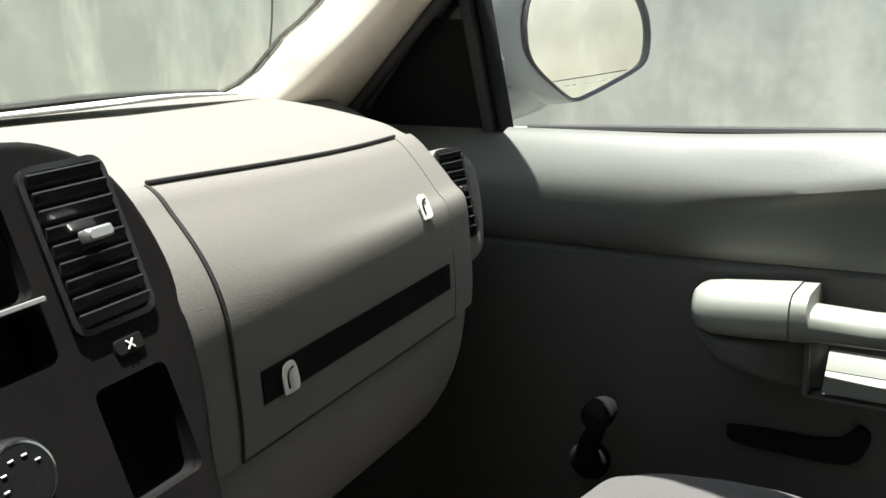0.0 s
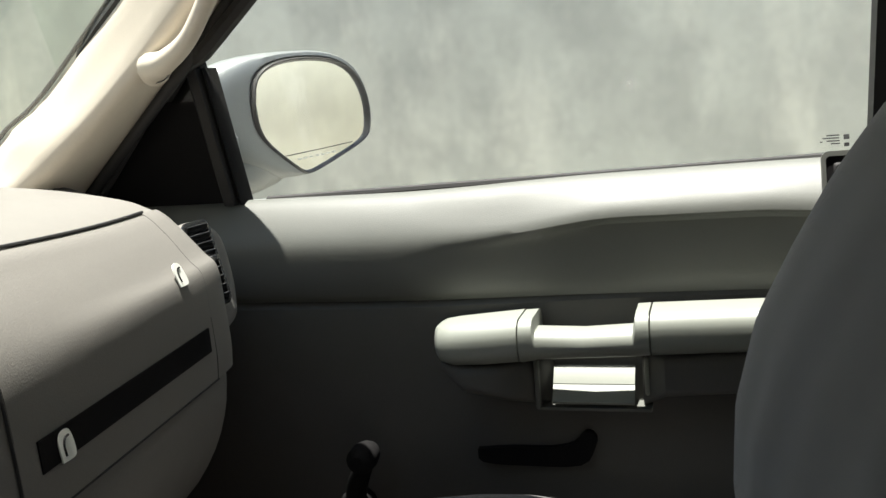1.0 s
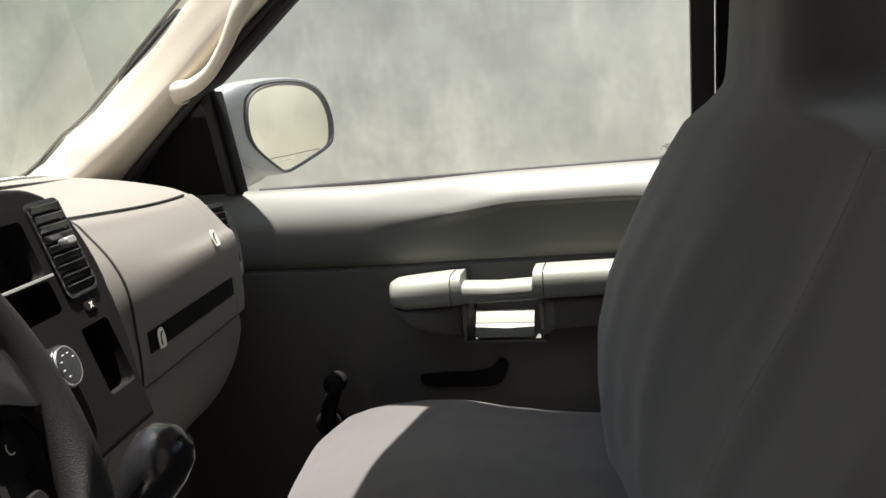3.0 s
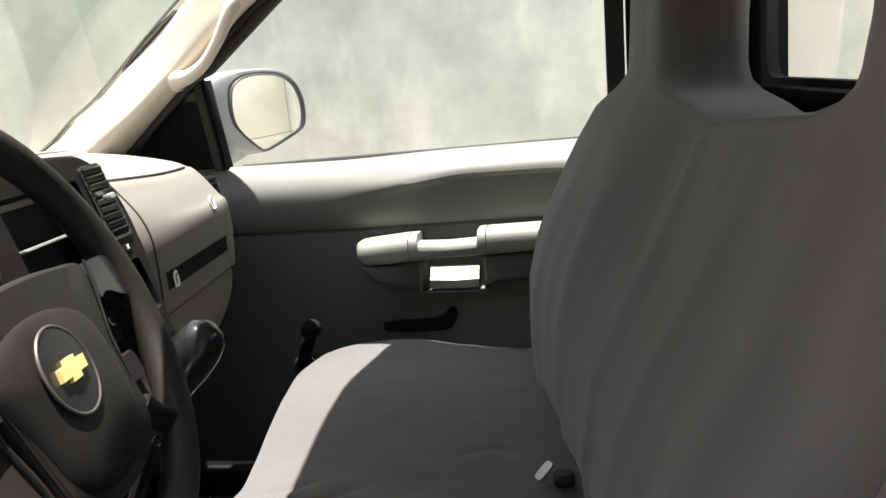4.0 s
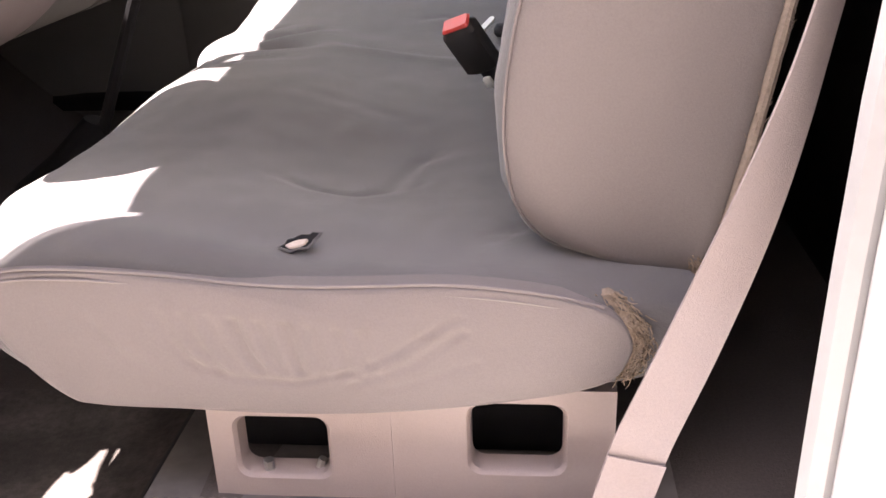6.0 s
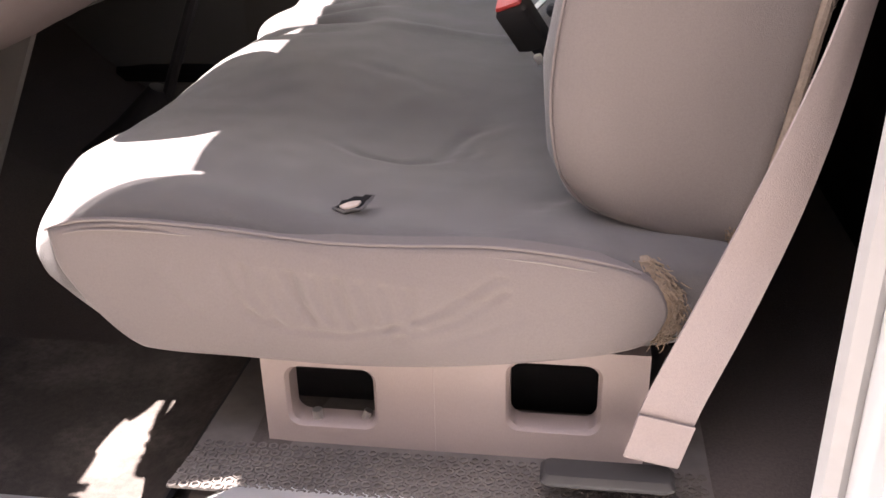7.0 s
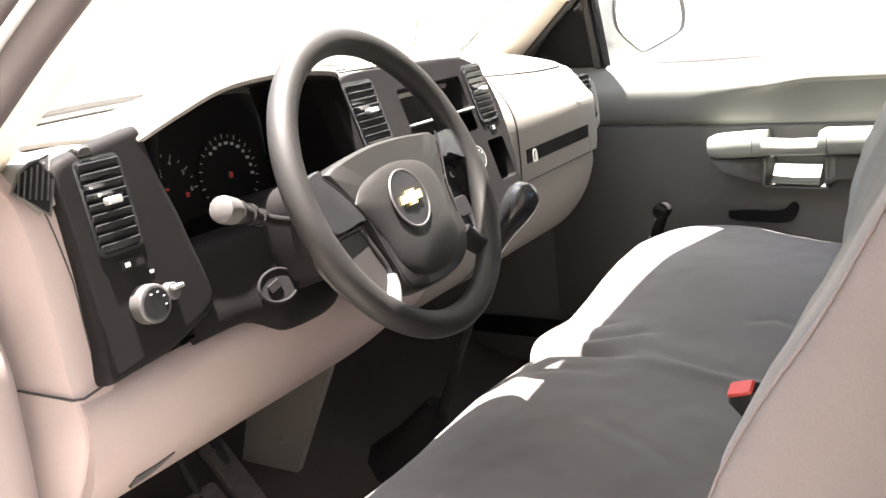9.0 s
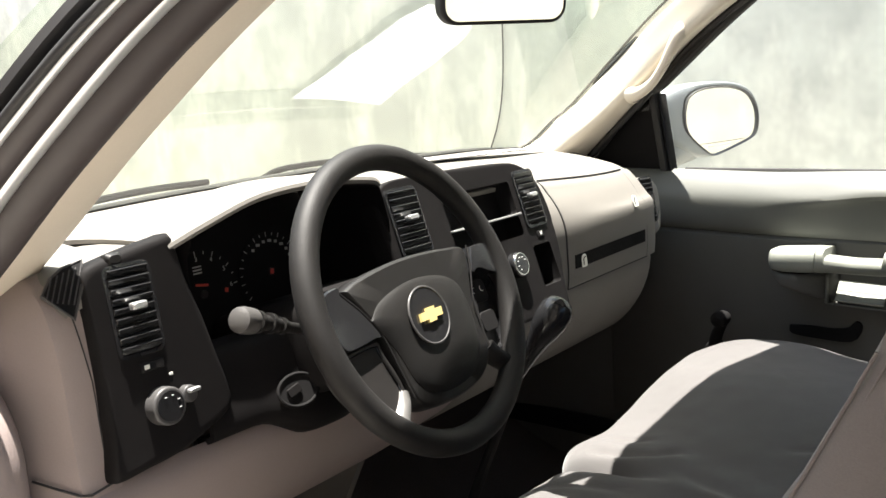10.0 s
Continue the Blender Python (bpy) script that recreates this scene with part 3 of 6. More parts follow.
# ---- passenger's door ----
def passenger_door():
    d = thing("passenger_door", toe(0.0, 0.84, 0.85), "closed passenger door with grey plastic trim panel", "door")

    def T(x, y, z):
        return toe(x, y, z)

    # upper trim: the shoulder under the window, soft in front, with a crisp ledge behind
    rows = []
    for i in range(97):
        x = -0.62 + 1.20 * i / 96
        k = ease(x, -0.14, 0.14)
        lift = 0.012 * ease(x, -0.2, 0.5)
        zc = 1.332 + 0.020 * ease(x, -0.08, 0.16) - 0.006 * ease(x, 0.3, 0.42)
        soft = [(0.855, 1.382), (0.842, 1.390), (0.823, 1.383), (0.802, 1.360), (0.788, 1.335), (0.786, 1.31), (0.788, 1.285), (0.796, 1.262), (0.806, 1.252)]
        hard = [(0.855, 1.388), (0.842, 1.396), (0.822, 1.388), (0.797, zc + 0.016), (0.787, zc), (0.800, zc - 0.010), (0.803, 1.30), (0.803, 1.275), (0.806, 1.255)]
        row = [T(x, a[0] + (b[0] - a[0]) * k, a[1] + (b[1] - a[1]) * k + lift * (0.9 if n < 4 else 0.5)) for n, (a, b) in enumerate(zip(soft, hard))]
        rows.append(smooth(row, 3))
    part("upper_panel", sheet(rows, 0.006), DOORGREY, d, sharp=30)
    rows = []
    for i in range(25):
        x = -0.52 + 1.10 * i / 24
        lift = 0.003 + 0.012 * ease(x, -0.2, 0.3)
        rows.append([T(x, y, z + lift) for y, z in ((0.812, 1.249), (0.803, 1.240), (0.800, 1.21), (0.803, 1.12), (0.806, 1.0), (0.806, 0.90), (0.812, 0.74))])
    part("lower_panel", sheet(rows, 0.006), DOORLOW, d, "darker grey lower door panel")
    # window sill seals
    part("window_seal", tube([T(-0.335, 0.857, 1.386), T(0.0, 0.857, 1.394), T(0.56, 0.857, 1.408)], 0.006, 8), RUBBER, d)
    part("window_seal", tube([T(-0.325, 0.875, 1.381), T(0.0, 0.875, 1.389), T(0.56, 0.875, 1.403)], 0.008, 8), PAINT, d)
    # window glass
    rows = [[T(x, 0.866 - 0.30 * (z - 1.37) - 0.06 * (z - 1.37) ** 2, z) for x in (-0.60, -0.2, 0.2, 0.60)] for z in (1.30, 1.42, 1.54, 1.66, 1.78, 1.88)]
    gl = part("window_glass", sheet(rows, 0.004), CLEAR, d)
    clear_back(gl, THROUGH, (0, -1, 0))
    # glass stamp: small dark marks that cannot be read
    gm = facing(T(0.398, 0.849, 1.424), T(0, -1, 0.23) - T(0, 0, 0))
    for k, (x, y, w, h) in enumerate(((0.012, 0.004, 0.009, 0.008), (0.012, -0.007, 0.008, 0.006), (-0.006, 0.007, 0.02, 0.002), (-0.009, 0.003, 0.026, 0.002), (-0.006, -0.001, 0.02, 0.002), (-0.003, -0.005, 0.014, 0.002), (-0.022, -0.002, 0.004, 0.002))):
        part("glass_stamp", block((x * 0.8, y * 0.8, -0.001), (w * 0.7, h * 0.7, 0.0012), 0.0004, gm), RUBBER, d, "small black glass stamp" if k == 0 else "")
    # sail panel in the front corner of the window
    tri = [(-0.60, 1.380), (-0.60, 1.405), (-0.405, 1.596), (-0.388, 1.58), (-0.366, 1.398), (-0.364, 1.374)]
    bm = rings(bmesh.new(), [[T(x, 0.832 - 0.12 * (z - 1.4) + dy, z) for x, z in tri] for dy in (0.0, 0.02)])
    part("sail_panel", bm, BLACK, d, "black plastic mirror sail panel")
    part("sail_rib", tube([T(-0.570, 0.818, 1.412), T(-0.412, 0.796, 1.572)], 0.0045, 6), STALKGREY, d)
    for x0, x1, y0, y1, material in ((-0.386, -0.366, 0.818, 0.842, RUBBER), (-0.3635, -0.356, 0.822, 0.852, BLACK)):
        post = [[T(x - 0.10 * (z - 1.392), y - 0.12 * (z - 1.4), z) for x, y in ((x0, y1), (x1, y1), (x1, y0 + 0.004), (x1 - 0.003, y0), (x0 + 0.004, y0), (x0, y0 + 0.004))] for z in (1.386, 1.45, 1.52, 1.572)]
        part("sail_post", rings(bmesh.new(), post), material, d)
    # window frame, behind and above
    fr = smooth([T(-0.44, 0.805, 1.540), T(-0.395, 0.785, 1.575), T(-0.350, 0.755, 1.588), T(-0.325, 0.738, 1.598), T(-0.250, 0.725, 1.655), T(-0.165, 0.712, 1.720), T(-0.06, 0.69, 1.79), T(0.06, 0.665, 1.866)], 5) + smooth([T(0.08, 0.67, 1.872), T(0.3, 0.68, 1.875), T(0.46, 0.695, 1.875)], 4)
    part("window_frame", tube(fr, 0.011, 8), RUBBER, d)
    for x, y, w in ((0.444, 0.842, 0.034), (0.478, 0.836, 0.026), (0.508, 0.83, 0.03), (0.535, 0.824, 0.022)):
        post = [[T(x + sx * w / 2, y - 0.05 - 0.26 * (z - 1.37) + sy, z) for sx, sy in ((-1, 0.06), (1, 0.06), (1, 0.02), (-1, 0.02))] for z in (1.38, 1.55, 1.72, 1.87)]
        part("window_post", rings(bmesh.new(), post), RUBBER if x < 0.46 or x > 0.5 else BLACK, d)
    # lock lever bezel
    lm = facing(T(0.398, 0.797, 1.385), T(0.1, -1, 0.18) - T(0, 0, 0))
    bz = part("lock_bezel", frame_plate(rrect(0.046, 0.064, 0.008), rrect(0.037, 0.053, 0.005), 0.005, lm), DOORGREY, d)
    part("recess", plate(rrect(0.038, 0.054, 0.005), 0.003, lm), BLACK, bz)
    part("lock_lever", block((0, 0.008, 0.006), (0.022, 0.022, 0.006), 0.003, lm), RUBBER, bz)
    part("lock_mark", block((0.002, -0.012, 0.0045), (0.005, 0.005, 0.002), 0.001, lm), RED, bz, "small red lock mark")
    # armrest: front cap, grab bar, rear rest
    def sect(x, yin, yout, zt, zb, r):
        c, pts = ((yin + yout) / 2, (zt + zb) / 2), rrect(yout - yin, zt - zb, r, 4)
        return [T(x, c[0] + p[0], c[1] + p[1]) for p in pts]
    arm = thing("armrest", T(0.1, 0.76, 1.2), "pale grey moulded armrest on the passenger door", "armrest")
    front = [(-0.078, 0.765, 0.80, 1.222, 1.198, 0.010), (-0.076, 0.748, 0.80, 1.23, 1.192, 0.016), (-0.068, 0.734, 0.805, 1.234, 1.188, 0.020), (-0.050, 0.727, 0.805, 1.237, 1.186, 0.020), (-0.010, 0.724, 0.805, 1.241, 1.188, 0.020), (0.0325, 0.723, 0.805, 1.245, 1.192, 0.020)]
    part("front_cap", rings(bmesh.new(), [sect(*q) for q in front]), ARMREST, arm)
    bar = [(0.0345, 0.723, 0.800, 1.245, 1.192, 0.018), (0.0505, 0.723, 0.800, 1.246, 1.194, 0.018), (0.0535, 0.723, 0.772, 1.232, 1.196, 0.016), (0.11, 0.723, 0.770, 1.231, 1.198, 0.0155), (0.167, 0.723, 0.772, 1.234, 1.2, 0.016), (0.1705, 0.723, 0.800, 1.251, 1.2, 0.018), (0.1855, 0.723, 0.800, 1.252, 1.201, 0.018)]
    part("grab_bar", rings(bmesh.new(), [sect(*q) for q in bar]), ARMREST, arm)
    rest = [(0.1875, 0.723, 0.800, 1.252, 1.201, 0.018), (0.30, 0.725, 0.800, 1.255, 1.205, 0.018), (0.45, 0.735, 0.800, 1.258, 1.21, 0.018), (0.50, 0.752, 0.800, 1.256, 1.216, 0.018), (0.515, 0.78, 0.80, 1.25, 1.229, 0.008)]
    part("rear_rest", rings(bmesh.new(), [sect(*q) for q in rest]), ARMREST, arm)
    under = [(-0.072, 0.755, 0.805, 1.186, 1.176, 0.004), (-0.04, 0.733, 0.805, 1.185, 1.152, 0.012), (0.01, 0.736, 0.805, 1.188, 1.14, 0.014), (0.05, 0.768, 0.805, 1.191, 1.126, 0.012), (0.062, 0.790, 0.805, 1.191, 1.122, 0.006)]
    part("front_bracket", rings(bmesh.new(), [sect(*q) for q in under]), DOORLOW, arm)
    under = [(0.172, 0.775, 0.805, 1.199, 1.124, 0.008), (0.20, 0.742, 0.805, 1.2, 1.146, 0.012), (0.46, 0.755, 0.805, 1.21, 1.159, 0.012)]
    part("rear_bracket", rings(bmesh.new(), [sect(*q) for q in under]), DOORLOW, arm)
    # release lever and its cup under the grab bar
    lev = thing("door_release", T(0.11, 0.78, 1.15), "pale inner door release lever in its cup", "door handle")
    cup = [[T(x, y, z) for y, z in ((0.800, 1.185), (0.797, 1.14), (0.79, 1.127), (0.765, 1.125))] for x in (0.046, 0.09, 0.14, 0.182)]
    part("cup", sheet(cup, 0.004, (0, 0.3, -1)), DOORGREY, lev)
    part("cup_end", block((0, 0, 0), (0.006, 0.040, 0.048), 0.002, Matrix.Translation(T(0.178, 0.784, 1.166)) @ Matrix.Rotation(radians(-6), 4, "Z")), ARMREST, lev)
    part("cup_end", block((0, 0, 0), (0.006, 0.045, 0.062), 0.002, Matrix.Translation(T(0.046, 0.782, 1.155)) @ Matrix.Rotation(radians(-6), 4, "Z")), DOORGREY, lev)
    for z0, z1, y0, y1 in ((1.168, 1.152, 0.789, 0.777), (1.150, 1.134, 0.776, 0.762)):
        rows = [[T(x, y, z) for y, z in ((y0 + 0.004, z0 + 0.003), (y0, z0), (y1, z1))] for x in (0.063, 0.11, 0.162)]
        part("lever", sheet(rows, 0.004, (0, 0.5, -1)), ARMREST, lev)
    # window crank
    cr = thing("window_crank", T(-0.20, 0.79, 1.03), "black window winder crank on the door", "window crank")
    cm = facing(T(-0.222, 0.803, 0.966), T(0, -1, 0) - T(0, 0, 0))
    part("boss", plate([(0.026 * math.cos(k * math.tau / 20), 0.026 * math.sin(k * math.tau / 20)) for k in range(20)], 0.018, cm, 0.007), BLACK, cr)
    arm_ = smooth([T(-0.222, 0.784, 0.966), T(-0.214, 0.776, 1.000), T(-0.199, 0.770, 1.035), T(-0.187, 0.768, 1.058)], 4)
    part("arm", tube(arm_, [0.015 - 0.003 * k / (len(arm_) - 1) for k in range(len(arm_))], 10), BLACK, cr)
    knob = [T(-0.187, 0.775, 1.058), T(-0.187, 0.764, 1.058), T(-0.187, 0.748, 1.059), T(-0.187, 0.732, 1.059), T(-0.187, 0.724, 1.059)]
    part("knob", tube(knob, [0.012, 0.017, 0.0195, 0.018, 0.009], 14), BLACK, cr)
    # pocket slot low on the door: a solid black piece stands for its shade
    rows = [tuple(q)[:2] for q in smooth([(-0.046, 1.054, 0), (-0.040, 1.036, 0), (0.02, 1.033, 0), (0.088, 1.036, 0), (0.107, 1.060, 0), (0.108, 1.077, 0), (0.096, 1.082, 0), (0.080, 1.066, 0), (0.05, 1.059, 0), (0.0, 1.058, 0), (-0.046, 1.054, 0)], 3)][:-1]
    part("pocket_slot", rings(bmesh.new(), [[T(x, 0.800 + dy, z) for x, z in rows] for dy in (-0.004, 0.012)]), BLACK, d, "black piece for the shaded slot of the door pocket")
    # door skin outside
    rows = [[T(x, y, z) for x in (-0.75, -0.2, 0.35, 0.62)] for y, z in ((0.885, 1.385), (0.93, 1.34), (0.975, 1.15), (0.985, 0.9), (0.96, 0.62))]
    part("outer_skin", sheet(rows, 0.006), PAINT, d)


passenger_door()


# ---- side mirror outside ----
def side_mirror():
    s = thing("side_mirror", toe(-0.42, 0.93, 1.40), "silver wing mirror outside the passenger window", "side mirror")
    n = Vector((0.87, -0.49, 0.03)).normalized()
    m = facing(toe(-0.325, 1.02, 1.487), TOE.to_3x3() @ n)
    shape = [(-0.100, 0.030), (-0.092, 0.066), (-0.066, 0.088), (-0.02, 0.096), (0.035, 0.090), (0.072, 0.066), (0.090, 0.02), (0.088, -0.03), (0.072, -0.052), (0.03, -0.072), (-0.004, -0.086), (-0.028, -0.092), (-0.050, -0.076), (-0.085, -0.038), (-0.098, -0.008)]
    shape = [(p[0] * 1.06 + 0.003, p[1] * 0.87 + 0.004) for p in smooth([(*p, 0) for p in shape + shape[:1]], 3)][:-1]
    loops = []
    for k, z, reach in ((1.0, -0.006, 0.0), (1.05, 0.003, 0.006), (1.10, 0.002, 0.030), (1.14, -0.006, 0.055), (1.16, -0.030, 0.078), (1.09, -0.075, 0.080), (0.85, -0.11, 0.05), (0.4, -0.125, 0.02)):
        loops.append([m @ Vector((x * k - reach * max(0.0, -x / 0.1), y * k + 0.004, z)) for x, y in shape])
    part("housing", rings(bmesh.new(), loops, True, True), HOUSING, s)
    part("rim", rings(bmesh.new(), [[m @ Vector((x * k + 0.006 * max(0.0, x / 0.09) * (k > 1.06), y * k, z)) for x, y in shape] for k, z in ((0.985, -0.003), (1.025, 0.008), (1.05, 0.009), (1.08, -0.004))], True, False), STALKGREY, s)
    part("mirror_glass", rings(bmesh.new(), [[m @ Vector((x * 1.0, y * 1.0, z)) for x, y in shape] for z in (-0.004, 0.001)]), MIRROR, s, sharp=15)
    part("etched_line", tube([m @ Vector((-0.062, -0.050, 0.0015)), m @ Vector((0.0, -0.047, 0.0015)), m @ Vector((0.066, -0.043, 0.0015))], 0.0007, 5), STALKGREY, s)
    for k in range(7):
        part("etched_text", block((-0.038 + 0.011 * k, -0.0575 + 0.0006 * k, 0.0015), (0.0075, 0.0024, 0.0006), 0.0002, m), LABEL, s)
    arm = smooth([toe(-0.46, 0.86, 1.43), toe(-0.465, 0.93, 1.42), m @ Vector((-0.07, -0.05, -0.05)), m @ Vector((0.0, -0.02, -0.07))], 4)
    part("arm", tube(arm, [0.060 - 0.0012 * k for k in range(len(arm))], 14, flat=0.8), HOUSING, s)
    part("foot", block((0, 0, 0), (0.13, 0.03, 0.10), 0.02, Matrix.Translation(toe(-0.44, 0.865, 1.44)) @ Matrix.Rotation(radians(-6), 4, "Z")), HOUSING, s)


side_mirror()


# ---- dashboard ----
def dash_profile(y):
    """The skin of the dash at a place across the cab, from the windscreen foot down to the knees."""
    p = [(-0.70, 1.455), (-0.55, 1.462), (-0.40, 1.464), (-0.28, 1.458), (-0.222, 1.444), (-0.200, 1.424), (-0.176, 1.392), (-0.1625, 1.350), (-0.1592, 1.305), (-0.158, 1.262), (-0.160, 1.235)]
    e, over = ease(-y, 0.55, 0.74) + ease(y, 0.59, 0.76), ease(y, 0.605, 0.70)
    low = 0.024 * ease(y, 0.05, 0.55)
    out = []
    for n, (x, z) in enumerate(p):
        f = 0.13 * (y / 0.74) ** 2 * max(0.0, 1 - n / 4)
        out.append(Vector((x + f - 0.035 * e * (n > 2) - 0.016 * over * (n > 2), y, z - 0.03 * e * (1 < n < 6) - 0.062 * over * (0.2, 0.5, 0.8, 1, 1, 0.9, 0.5, 0.2, 0, 0, 0)[n] - low * (1 < n < 7) * (0.5 if n == 2 else 1))))
    return out


def dashboard():
    d = thing("dashboard", (-0.35, 0.0, 1.25), "two-tone dashboard, pale grey pad over charcoal fascia", "dashboard")
    # upper pad
    for y0, y1, n in ((-0.79, -0.63, 5), (-0.63, -0.24, 3), (-0.24, 0.79, 5)):
        rows = [smooth(dash_profile(y0 + (y1 - y0) * i / 16)[:n], 4) for i in range(17)]
        part("upper_pad", sheet(rows, 0.008), DASH, d, "pale grey sunlit dash pad")
    rows = []
    for k in range(13):
        y = -0.772 + 0.154 * k / 12
        fall = 0.012 * ease(-y, 0.745, 0.775)
        rows.append(smooth([Vector((x - 0.5 * fall, y, z - fall)) for x, z in ((-0.46, 1.425), (-0.36, 1.458), (-0.24, 1.466), (-0.205, 1.460), (-0.188, 1.446), (-0.184, 1.425))], 3))
    part("pad_end", sheet(rows, 0.006), DASH, d)
    # flat slabs inside the dash ends, out of view
    for y0, y1 in ((-0.79, -0.70), (0.66, 0.84)):
        part("inner_slab", block((-0.58, (y0 + y1) / 2, 1.24), (0.60, y1 - y0, 0.03), 0.01), RUBBER, d)
    rows = []
    for k in range(33):
        y = -0.615 + 0.38 * k / 32
        g, b = math.exp(-((y + 0.41) / 0.10) ** 2), math.exp(-((y + 0.435) / 0.075) ** 4)
        rows.append(smooth([(x + 0.012 * g + o * b, y, z - f * b) for x, z, o, f in ((-0.215, 1.338, 0, 0), (-0.185, 1.332, 0, 0), (-0.174, 1.312, 0, 0), (-0.166, 1.28, 0.004, 0.004), (-0.158, 1.248, 0.010, 0.014), (-0.162, 1.232, 0.012, 0.028), (-0.19, 1.224, 0.012, 0.034))], 3))
    part("lower_fascia", sheet(rows, 0.008), CHARCOAL, d)
    part("rear_edge_seal", tube([(-0.700 + 0.13 * (y / 0.74) ** 2, y, 1.459 - 0.012 * ease(abs(y), 0.55, 0.74)) for y in [-0.72 + 0.06 * i for i in range(25)]], 0.006, 8), RUBBER, d)
    # defroster grille near the windscreen foot
    slot_x = lambda y: -0.572 + 0.2 * (y - 0.06) ** 2
    for k in range(10):
        y = -0.283 + 0.055 * k
        part("defroster_slat", block((slot_x(y), y, 1.4665), (0.040, 0.005, 0.004), 0.0015), DASH, d)
    ys = [-0.31 + 0.55 * i / 18 for i in range(19)]
    part("defroster_slot", sheet([[(slot_x(y) + dx, y, 1.4645) for y in ys] for dx in (-0.021, 0, 0.021)], 0.002, (0, 0, 1)), RUBBER, d)
    part("defroster_slat", tube([(slot_x(y) - 0.002, y, 1.4675) for y in ys], 0.002, 6), DASH, d)
    # glovebox side: upper bin lid, dark strip, lower lid
    def band(y0, y1, lo, hi, n=14, out=0.0):
        rows = []
        for i in range(n + 1):
            y = y0 + (y1 - y0) * i / n
            c = smooth(dash_profile(y), 6)
            shift = out(y) if callable(out) else out
            rows.append([q + Vector((shift, 0, 0)) for q in c[lo * 6 : hi * 6 + 1]])
        return rows
    part("glovebox_lid", sheet(band(0.228, 0.568, 4, 8, out=0.002), 0.012), DASH, d, "pale grey upper glovebox lid")
    part("side_fill", sheet(band(0.186, 0.2245, 4, 10), 0.012), DASH, d)
    part("side_fill", sheet(band(0.572, 0.620, 4, 10), 0.012), DASH, d)
    part("side_fill", sheet(band(0.620, 0.79, 4, 10, 30, lambda y: -0.004 - 0.09 * ease(y, 0.618, 0.70)), 0.012), DASH, d)
    # dark shut lines round the lid
    def seam(pts, r=0.0013):
        part("shut_line", tube(pts, r, 6), RUBBER, d)
    along = [smooth(dash_profile(0.226 + 0.344 * i / 14), 6) for i in range(15)]
    seam([c[24] + Vector((0.002, 0, 0.002)) for c in along], 0.0017)
    seam([q + Vector((0.001, 0, 0)) for q in along[0][24:61]])
    seam([q + Vector((0.0005, 0, 0)) for q in along[-1][24:61]], 0.0006)
    seam([c[60] + Vector((0.001, 0, 0)) for c in along])
    part("glovebox_strip", sheet(band(0.228, 0.568, 8, 9, out=0.0015), 0.012), DASH, d)
    st = [[(-0.1555, y, z) for y in (0.252, 0.35, 0.46, 0.556)] for z in (1.296, 1.283, 1.270)]
    part("grip_strip", sheet(st, 0.006, (-1, 0, 0)), CHARCOAL, d, "dark grip strip of the glovebox")
    part("glovebox_lip", sheet(band(0.228, 0.568, 9, 10, out=0.0012), 0.012), DASH, d)
    low = [(-0.168, 1.238), (-0.168, 1.20), (-0.19, 1.14), (-0.235, 1.08), (-0.30, 1.04), (-0.42, 1.02)]
    rows = [[Vector((x - 0.012 * ease(y, 0.60, 0.63) - 0.08 * ease(y, 0.62, 0.76), y, z)) for x, z in low] for y in [0.15 + 0.64 * i / 44 for i in range(45)]]
    part("glovebox_lower_lid", sheet([smooth(r, 3) for r in rows], 0.012), DASH, d, "pale grey lower glovebox lid")
    # airbag warning labels
    for y, z, x, lean in ((0.522, 1.362, -0.1632, 0.36), (0.283, 1.281, -0.1552, 0.1)):
        lm = facing((x, y, z), (1, 0, lean))
        lab = part("airbag_label", plate([tuple(q)[:2] for q in smooth([(-0.009, -0.012, 0), (0.0, -0.0125, 0), (0.009, -0.011, 0), (0.0095, 0.002, 0), (0.0065, 0.0105, 0), (0.0, 0.0125, 0), (-0.0065, 0.0105, 0), (-0.009, 0.003, 0), (-0.009, -0.012, 0)], 3)][:-1], 0.0014, lm), LABEL, d, "small white airbag label")
        part("airbag_symbol", tube(smooth([lm @ Vector((-0.004, -0.008, 0.0018)), lm @ Vector((-0.004, 0.001, 0.0018)), lm @ Vector((-0.001, 0.0058, 0.0018)), lm @ Vector((0.004, 0.0068, 0.0018))], 3), 0.0010, 5), CHARCOAL, lab)
    # knee bolster on the driver's side, with end cap
    kp = [(-0.175, 1.232), (-0.163, 1.215), (-0.160, 1.19), (-0.175, 1.13), (-0.215, 1.085), (-0.275, 1.045), (-0.36, 1.01), (-0.40, 1.01)]
    rows = []
    for i in range(25):
        y = -0.775 + 0.70 * i / 24
        e = ease(y, -0.25, -0.07)
        rows.append(smooth([Vector((x - 0.02 * e, y, z + 0.0 * e)) for x, z in kp], 3))
    part("knee_bolster", sheet(rows, 0.012), KNEE, d, "beige-grey knee bolster panel")
    rows = [[Vector((x + 0.0035, y, z - 0.003)) for x, y, z in line] for line in (((-0.212, -0.708, 1.089), (-0.207, -0.678, 1.094), (-0.1935, -0.654, 1.109)), ((-0.196, -0.708, 1.106), (-0.1965, -0.680, 1.106), (-0.1925, -0.653, 1.111)))]
    part("release_handle", sheet(rows, 0.004, (-0.75, 0, 0.66)), STALKGREY, d, "dark grey release handle under the bolster")
